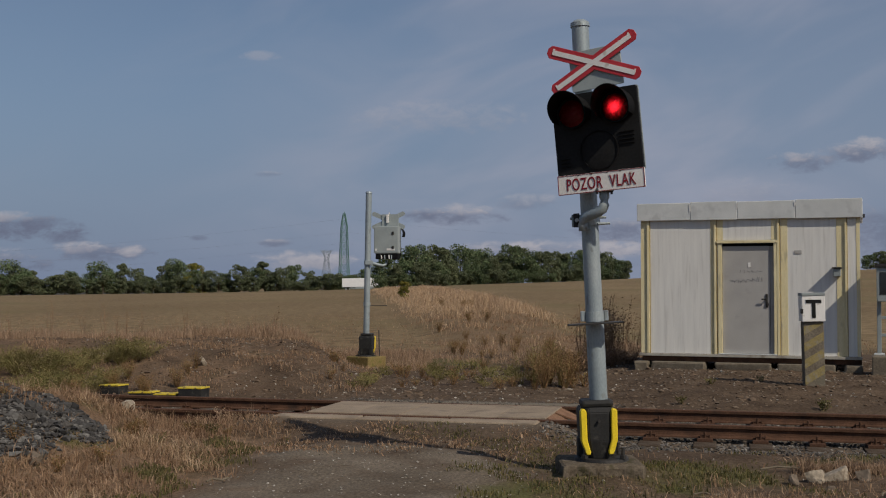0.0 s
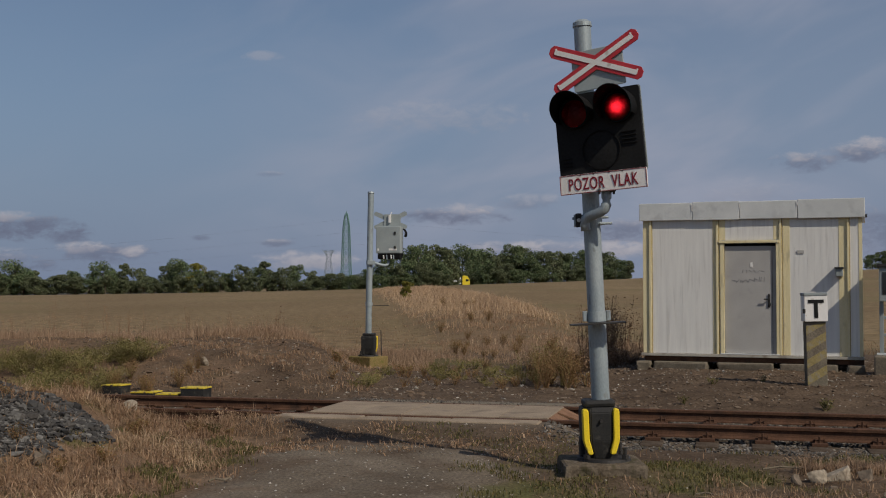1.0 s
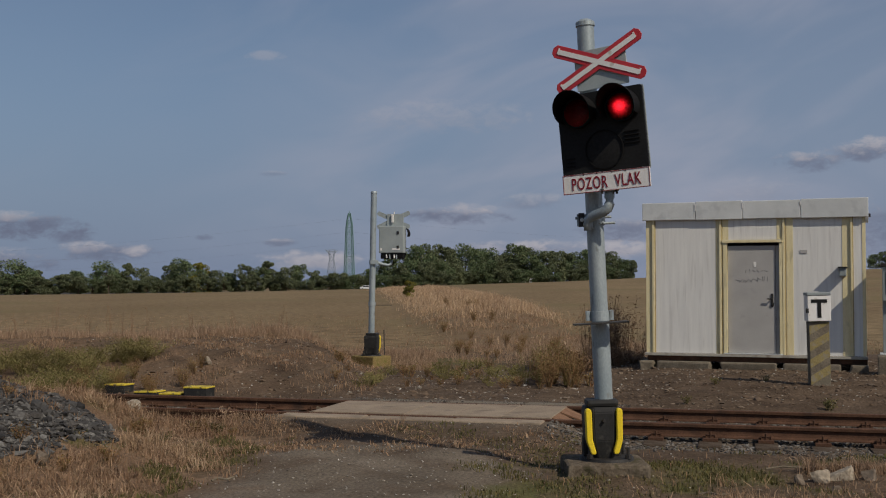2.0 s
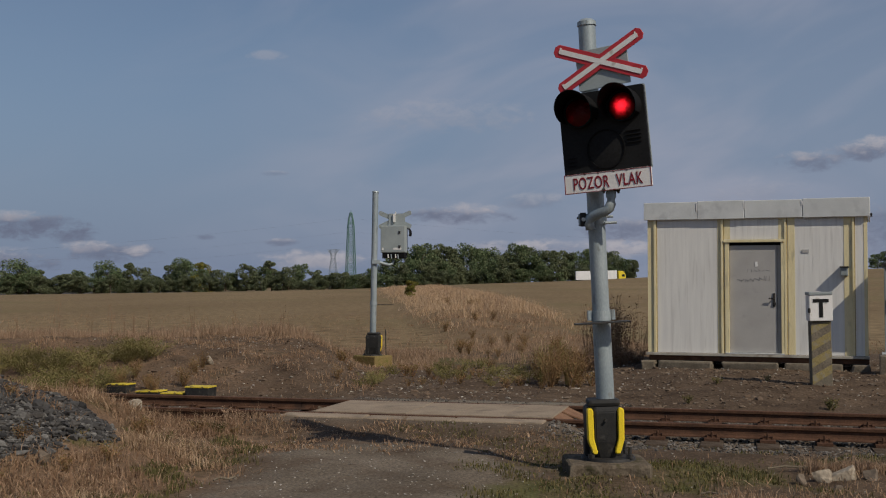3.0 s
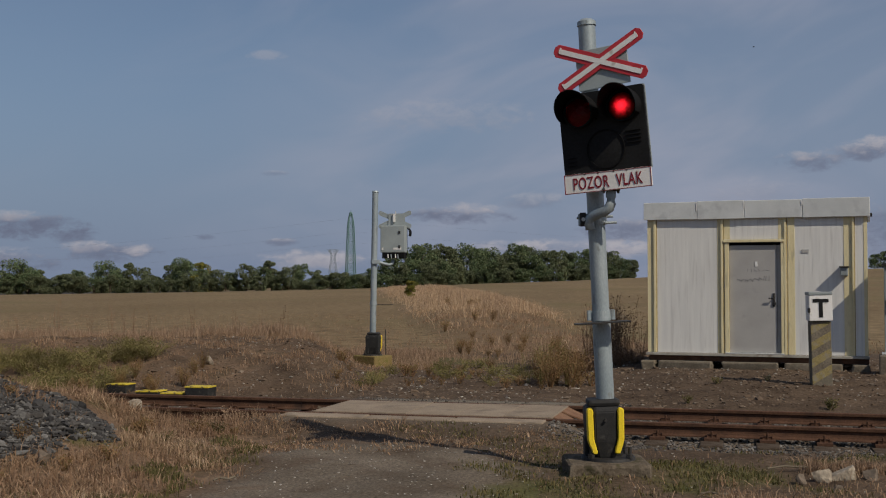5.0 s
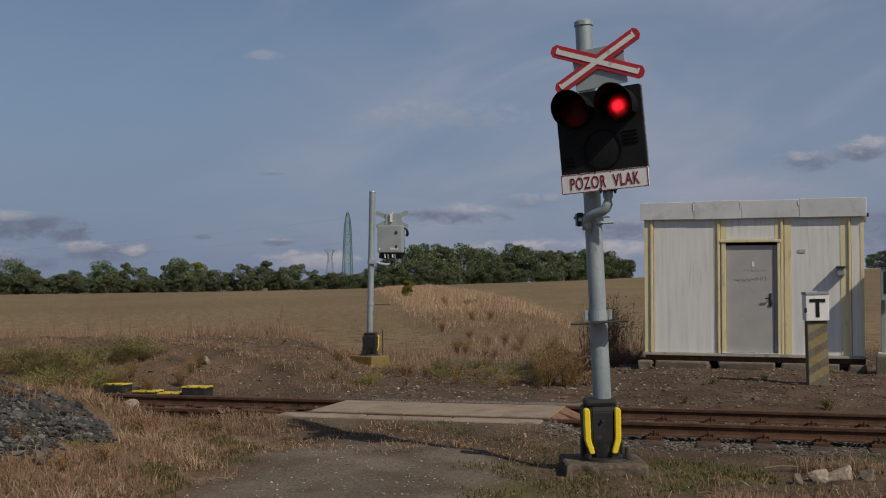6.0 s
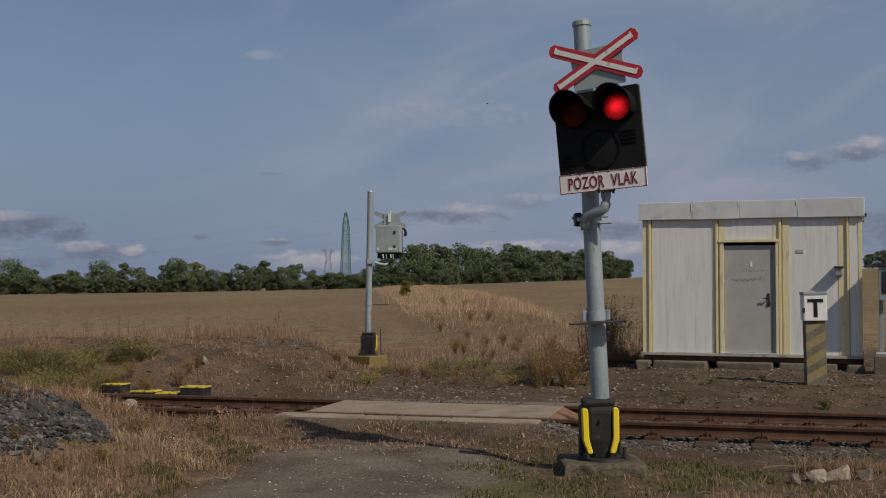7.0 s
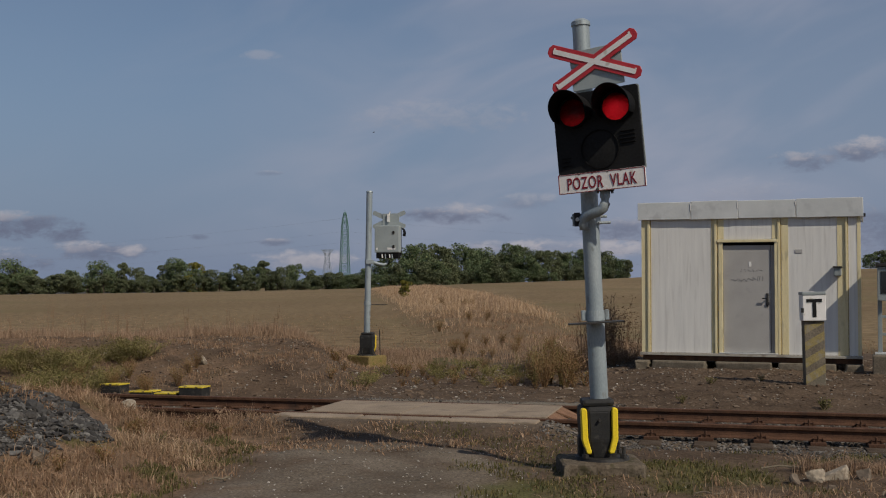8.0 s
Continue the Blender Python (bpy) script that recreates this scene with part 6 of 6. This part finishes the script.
# ---------------------------------------------------------------- trees
def tree_parts(h, w, seed, leaf, count, crown_from=0.12):
    """A tapered trunk with limbs, and a crown of many small leaf clumps round the limbs' ends."""
    r = random.Random(seed)
    bm = bmesh.new()
    pts = [Vector((0, 0, -0.3)), Vector((r.gauss(0, 0.1), r.gauss(0, 0.1), h * 0.35)), Vector((r.gauss(0, 0.25), r.gauss(0, 0.25), h * 0.72))]
    add_rod(bm, pts[0], pts[1], h * 0.022, h * 0.016, 8)
    add_rod(bm, pts[1], pts[2], h * 0.016, h * 0.006, 8)
    clumps = []
    for k in range(15):
        f = r.uniform(0.15, 1.0)
        base = pts[0].lerp(pts[1], f * 2) if f < 0.5 else pts[1].lerp(pts[2], f * 2 - 1)
        a = r.uniform(0, 6.283)
        zf = crown_from + (0.97 - crown_from) * (k + r.random()) / 15
        reach = w * 0.5 * math.sqrt(max(0.08, 1 - (abs(zf - 0.45) / 0.58) ** 2)) * r.uniform(0.45, 0.95)
        tip = Vector((math.cos(a) * reach, math.sin(a) * reach, h * zf))
        add_rod(bm, base, tip, h * 0.007, h * 0.002, 5)
        clumps.append((tip, w * r.uniform(0.14, 0.24)))
    clumps.append((Vector((0, 0, h * 0.6)), w * 0.28))
    clumps.append((Vector((r.gauss(0, w * 0.06), 0, h * 0.9)), w * 0.15))
    rg = np.random.default_rng(seed)
    per = count // len(clumps)
    C, S = [], []
    for c, rad in clumps:
        d = rg.normal(0, 1, (per, 3))
        d /= np.linalg.norm(d, axis=1)[:, None]
        C.append(np.array(c) + d * (rad * rg.uniform(0.45, 1.08, per) ** 0.6)[:, None] * np.array([1, 1, 0.8]))
    C = np.concatenate(C)
    C[:, 2] = np.maximum(C[:, 2], 0.15)
    n = len(C)
    u = rg.normal(0, 1, (n, 3))
    u /= np.linalg.norm(u, axis=1)[:, None]
    v = np.cross(u, rg.normal(0, 1, (n, 3)))
    v /= np.linalg.norm(v, axis=1)[:, None]
    s = (leaf * rg.uniform(0.5, 1.4, n))[:, None]
    P = np.stack([C - u * s, C + v * s * 0.7, C + u * s, C - v * s * 0.7], 1).reshape(-1, 3)
    F = (np.arange(n)[:, None] * 4 + np.arange(4)).tolist()
    return bm, P.tolist(), F


def make_trees():
    kinds = []
    for k, (h, w, mat_) in enumerate(((10, 8.5, 0), (10, 7.5, 1), (10, 10, 0), (10, 6.0, 1), (10, 9, 1), (10, 7.0, 2))):
        bm, P, F = tree_parts(h, w, 60 + k, 0.22, 5200, 0.06 if k % 2 else 0.14)
        t = root("tree", pose(0, -300, -50), "dense green deciduous tree in the far hedge line" if mat_ < 2 else "small tree with yellowing autumn leaves", "tree", "trees of the far hedge line")
        part("trunk", bm, BARK, t)
        sheet_of("crown", P, F, LEAF_MATS[mat_], t)
        kinds.append(t)
    used = set()

    def put(k, px, y, top, base=None, wide=1.0):
        """A tree at the bearing px, y metres off, as high as the bearing top says."""
        x = (px - 784) / 2000 * y
        z = float(land(x, y))
        h = 1.56 + (507 - top) * y / 2000 - z
        m = pose(x, y, z, 0, 0, (px * 37) % 360)
        s = h / 10
        if k in used:
            ob = copy_thing(kinds[k], m)
        else:
            ob = kinds[k]
            ob.matrix_basis = m
            used.add(k)
        ob.scale = (s * wide, s * wide, s)

    r = random.Random(5)
    # low hedge line across the field
    tops = ((-60, 470), (-20, 478), (25, 466), (62, 478), (95, 492), (125, 484), (165, 480), (180, 467), (212, 469), (240, 478), (262, 490), (296, 470), (318, 462), (345, 466), (372, 482), (398, 486), (425, 470), (455, 476),
            (470, 464), (498, 474), (520, 470), (548, 482), (575, 492), (600, 488), (625, 486), (648, 478))
    for k, (px, top) in enumerate(tops):
        kind = 5 if px in (345,) else k % 5
        put(kind, px, 318 + r.uniform(-6, 14) if px < 545 else 396 + r.uniform(0, 8), top + r.uniform(-2, 2), wide=1.0 + 0.25 * r.random())
    for px in range(-70, 660, 13):
        put(r.choice((0, 1, 3, 4)), px + r.uniform(-6, 6), 312 + r.uniform(-4, 4) if px < 545 else 390, r.uniform(485, 500), wide=1.5)
    put(5, 333, 309, 489, wide=1.0)
    # high clump in front of the road
    for px, y, top, k in ((682, 336, 458, 0), (705, 338, 446, 2), (735, 340, 437, 0), (752, 342, 446, 4), (775, 345, 437, 1), (790, 350, 440, 3), (700, 330, 470, 1), (745, 332, 466, 4), (775, 338, 466, 0),
                          (860, 350, 446, 2), (878, 348, 452, 1), (905, 350, 437, 0), (918, 352, 442, 4), (935, 350, 450, 2), (958, 350, 448, 1), (975, 352, 446, 3), (895, 345, 468, 4), (950, 345, 470, 0), (1108, 350, 462, 3),
                          (815, 405, 440, 2), (835, 408, 444, 0), (845, 412, 452, 4), (990, 405, 448, 1), (1005, 404, 452, 2), (1028, 405, 446, 0), (1050, 408, 450, 1), (1066, 405, 448, 4), (1085, 406, 458, 2), (1098, 404, 462, 0), (1018, 400, 470, 4), (1060, 400, 472, 2)):
        put(k, px, y, top, wide=1.0 if k != 3 else 1.2)
    for px in range(985, 1110, 14):
        put(r.choice((0, 1, 4)), px, 398, r.uniform(474, 482), wide=1.6)
    for px in range(796, 872, 12):
        put(r.choice((0, 1, 4)), px, 398, r.uniform(474, 484), wide=1.6)
    for px in range(676, 800, 16):
        put(r.choice((0, 1, 4)), px, 330, r.uniform(480, 490), wide=1.6)
    for px in range(862, 985, 16):
        put(r.choice((0, 2, 4)), px, 344, r.uniform(478, 488), wide=1.7)
    # dim trees far to the side of the hut
    for px, top in ((1540, 452), (1560, 446), (1585, 448), (1610, 455)):
        put(r.choice((0, 1, 2)), px, 320, top, wide=1.5)
    # sapling on the rough strip
    put(5, 716, 95, 498.5, wide=1.15)


make_trees()


# ---------------------------------------------------------------- pylons and wires
def pylon(px, y, top, base_w, material, label, horns):
    x = (px - 784) / 2000 * y
    z = float(land(x, y)) - 0.5
    h = 1.56 + (507 - top) * y / 2000 - z
    p = root("power_pylon", pose(x, y, z, 0, 0, 20), label, "pylon", "power pylons")
    leg = 0.0045 * h if horns else 0.0046 * h
    waist = 0.80 if horns else 0.86
    low = 0.30 if horns else 0.56

    def half(f):
        w = base_w / 2
        return w * (1 - f / waist) + w * low * (f / waist) if f < waist else w * (low + (0.25 if horns else -0.38) * (f - waist) / (1 - waist))

    legs = []
    body = bmesh.new()
    n = 9 if horns else 11
    for i in range(n):
        f0, f1 = i / n, (i + 1) / n
        a, b = half(f0), half(f1)
        c0 = [Vector((sx * a, sy * a, f0 * h)) for sx, sy in ((1, 1), (-1, 1), (-1, -1), (1, -1))]
        c1 = [Vector((sx * b, sy * b, f1 * h)) for sx, sy in ((1, 1), (-1, 1), (-1, -1), (1, -1))]
        for k in range(4):
            legs.append((k, c0[k], c1[k]))
            add_rod(body, c0[k], c1[(k + 1) % 4], leg * 0.55, seg=4)
            add_rod(body, c0[(k + 1) % 4], c1[k], leg * 0.55, seg=4)
            add_rod(body, c1[k], c1[(k + 1) % 4], leg * 0.5, seg=4)
    part("lattice", body, material, p)
    for k in range(4):
        bm = bmesh.new()
        for j, a, b in legs:
            if j == k:
                add_rod(bm, a, b, leg, seg=5)
        part("leg", bm, material, p)
    bm = bmesh.new()
    if horns:
        for e in (-1, 1):
            add_rod(bm, (e * base_w * 0.12, 0, h * 0.86), (e * base_w * 0.55, 0, h * 1.01), leg * 2.0, leg * 1.2, 5)
        add_rod(bm, (-base_w * 0.48, 0, h * 0.96), (base_w * 0.48, 0, h * 0.96), leg * 1.4, seg=5)
        part("crossarm", bm, material, p)
    else:
        add_rod(bm, (0, 0, h), (0, 0, h * 1.03), leg, leg * 0.5, 5)
        part("peak", bm, material, p)
    return x, y, z + h


near_top = pylon(609, 420, 378, 3.7, PYLON, "slim green lattice power pylon beyond the trees", False)
far_top = pylon(578, 900, 443, 9.5, PYLON_FAR, "distant grey lattice pylon with two horns", True)


def wire(a, b, sag, r):
    a, b = Vector(a), Vector(b)
    pts = [a.lerp(b, k / 16) - Vector((0, 0, sag * 4 * (k / 16) * (1 - k / 16))) for k in range(17)]
    return tagged(part("power_line", pipe(pts, r, 4), WIRE), "thin grey overhead power line", "power line", "overhead wires")


for k, (dz, dx) in enumerate(((-2.0, 0.0), (-7.0, -1.0), (-11.0, 1.0))):
    wire((near_top[0], near_top[1], near_top[2] + dz), (-330, 470, near_top[2] - 14 + dz * 0.9), 5, 0.013)
    wire((near_top[0], near_top[1], near_top[2] + dz), (320, 430, near_top[2] - 2 + dz), 9, 0.011)
for dz in (0.0, 1.4, 4.0):
    wire((75, 185, 4.6 + dz), (130, 240, 7.2 + dz * 1.4), 0.6, 0.03)


# ---------------------------------------------------------------- vehicles on the far road
ROAD_Y = 375.0


def road_height(x):
    return float(np.interp(x, [-80, -34, 0, 38, 70, 150], [-0.4, 0.2, 1.2, 2.4, 2.9, 4.2]))


def wheel(parent, x, y, r, w):
    t = part("wheel", rod((x, y - w / 2, r), (x, y + w / 2, r), r, seg=18), TYRE, parent)
    part("rim", rod((x, y - w / 2 - 0.01, r), (x, y + w / 2 + 0.01, r), r * 0.55, seg=14), GREY_PLATE, t)


def make_truck():
    t = root("lorry", pose(-26, ROAD_Y, 0.2), "lorry with a yellow cab and a white box trailer", "lorry")
    tr = part("trailer", box(-16.4, -2.9, -1.27, 1.27, 1.1, 4.0, 0.05), TRUCK_WHITE, t, "white box trailer")
    part("chassis", box(-16.2, -1.0, -0.5, 0.5, 0.8, 1.09, 0.03), DARK_STEEL, t)
    for k in range(9):
        part("panel_rib", box(-15.9 + 1.55 * k, -15.84 + 1.55 * k, -1.285, -1.265, 1.15, 3.95), TRUCK_WHITE, tr)
    part("skirt", box(-14.0, -5.5, -1.2, -1.15, 0.45, 1.05, 0.02), GREY_PLATE, t)
    bm = plate([(-2.4, 0.6), (0, 0.6), (0.05, 1.6), (-0.15, 2.7), (-0.5, 3.4), (-1.0, 3.75), (-2.3, 3.85)], -1.22, 1.22, 0.06)
    cab = part("cab", bm, TRUCK_YELLOW, t, "yellow lorry cab")
    part("side_window", box(-1.25, -0.3, -1.24, -1.215, 1.9, 2.65, 0.02), GLASS_DARK, cab)
    part("windscreen", box(-0.02, 0.015, -1.05, 1.05, 1.8, 2.6, 0.01, pose(-0.02, 0, 0, 0, -7)), GLASS_DARK, cab)
    part("bumper", box(-0.4, 0.12, -1.2, 1.2, 0.35, 0.62, 0.04), DARK_STEEL, cab)
    for x in (-15.2, -13.9, -12.6, -3.4, -0.9):
        for y in (-1.05, 1.05):
            wheel(t, x, y, 0.5, 0.3)
    return t


def make_car():
    c = root("passenger_car", pose(-80, ROAD_Y, -0.4), "small white passenger car on the far road", "car")
    body = plate([(-2.1, 0.35), (2.1, 0.35), (2.15, 0.75), (1.3, 0.92), (0.75, 1.45), (-0.9, 1.5), (-1.75, 1.0), (-2.15, 0.92)], -0.85, 0.85, 0.06)
    b = part("body", body, CAR_WHITE, c)
    part("side_window", plate([(1.05, 0.97), (0.65, 1.38), (-0.8, 1.42), (-1.4, 1.0)], -0.87, -0.855), GLASS_DARK, b)
    part("headlight", box(2.0, 2.16, -0.75, -0.45, 0.62, 0.75, 0.02), WHITE_PAINT, b)
    for x in (-1.35, 1.35):
        for y in (-0.75, 0.75):
            wheel(c, x, y, 0.32, 0.2)
    return c


LORRY, CAR = make_truck(), make_car()


def far_road():
    xs = [-160 + 8 * k for k in range(60)]
    V, F = [], []
    for k, x in enumerate(xs):
        z = road_height(x)
        V += [(x, ROAD_Y - 5, float(land(x, ROAD_Y - 5)) - 0.6), (x, ROAD_Y - 3.6, z), (x, ROAD_Y + 3.6, z), (x, ROAD_Y + 5, float(land(x, ROAD_Y + 5)) - 0.6)]
        if k:
            a, b = 4 * (k - 1), 4 * k
            F += [(a + j, b + j, b + j + 1, a + j + 1) for j in range(3)]
    asphalt = surface("asphalt", (0.05, 0.05, 0.05), (0.07, 0.068, 0.065), 0.5, 0.9, 0.0, 8, 0.2, 0.2)
    tagged(sheet_of("road", V, F, asphalt), "grey asphalt road beyond the field", "road", kind="structure")


far_road()


def make_bird():
    bird = root("bird", pose(20, 80, 20), "small dark bird flying across the sky", "bird")
    bm = bmesh.new()
    bmesh.ops.create_uvsphere(bm, u_segments=10, v_segments=8, radius=0.03)
    for v in bm.verts:
        v.co = Vector((v.co.x * 3.0, v.co.y, v.co.z * (0.9 + v.co.x * 3)))
    part("body", bm, DARK_STEEL, bird)
    for e in (-1, 1):
        bm = bmesh.new()
        a = [bm.verts.new(p) for p in ((0.03, 0, 0.005), (0.01, e * 0.09, 0.035), (-0.03, e * 0.15, 0.03), (-0.02, e * 0.07, 0.03), (-0.03, 0, 0.005))]
        c = [bm.verts.new(v.co + Vector((0, 0, 0.006))) for v in a]
        bm.faces.new(a)
        bm.faces.new(c[::-1])
        for k in range(5):
            bm.faces.new((a[k], c[k], c[(k + 1) % 5], a[(k + 1) % 5]))
        bmesh.ops.recalc_face_normals(bm, faces=bm.faces)
        part("wing", bm, DARK_STEEL, bird)
    return bird


BIRD = make_bird()


# ---------------------------------------------------------------- what moves
def motions():
    # the lorry and the car cross from one side to the other at a steady pace
    def drive(thing, front_at_zero, pace):
        rows = []
        for k in range(9):
            px = front_at_zero + pace * k
            x = (px - 784) / 2000 * ROAD_Y
            rows.append((float(k), pose(x, ROAD_Y, road_height(x - 6), 0, -1.3, 0)))
        walk(thing, rows)

    drive(LORRY, 694.0, 133.5)
    drive(CAR, 366.0, 137.0)
    # the bird comes in from the side and crosses the sky
    rows = []
    for t, px, py in ((0.0, 2700, 20), (2.0, 2150, 30), (3.5, 1748, 52), (4.5, 1467, 68), (5.8, 1116, 116), (6.5, 964, 152), (6.8, 901, 172), (7.4, 780, 205), (8.0, 660, 235)):
        y = 80.0
        rows.append((t, pose((px - 784) / 2000 * y, y, EYE_Z + (507 - py) / 2000 * y, 0, 6, 176)))
    walk(BIRD, rows)
    # the two lamps take turns: each one slides up to its lens, and back with its face turned aside
    on_right = [0.73 + 1.0357 * k for k in range(-1, 8)]
    off_right = [0.345 + 1.033 * k for k in range(-1, 8)]
    changes = sorted([(t, 0.0, 1.0) for t in on_right] + [(t, 1.0, 0.0) for t in off_right])

    def lamp_rows(home, which):
        rows = []
        for t, *target in changes:
            b = target[which]
            for dt, f in ((-0.08, 1 - b), (0.0, 0.5), (0.08, b)):
                if 0.0 < t + dt < 8.0:
                    rows.append((t + dt, f))
        rows = [(0.0, rows[0][1])] + rows + [(8.0, 0.72 if which == 1 else 0.3)]
        back = lambda f: float(np.interp(f, [0, 0.5, 1], [0.0, 0.14, 0.185]))
        turn = lambda f: float(np.interp(f, [0, 0.5, 1], [0.0, 70.0, 112.0]))
        return [(t, Matrix.Translation(home + Vector((0, back(f), 0))) @ pose(0, 0, 0, turn(f))) for t, f in rows]

    walk(LAMP_RIGHT, lamp_rows(LAMP_RIGHT.matrix_basis.translation.copy(), 0))
    walk(LAMP_LEFT, lamp_rows(LAMP_LEFT.matrix_basis.translation.copy(), 1))


motions()
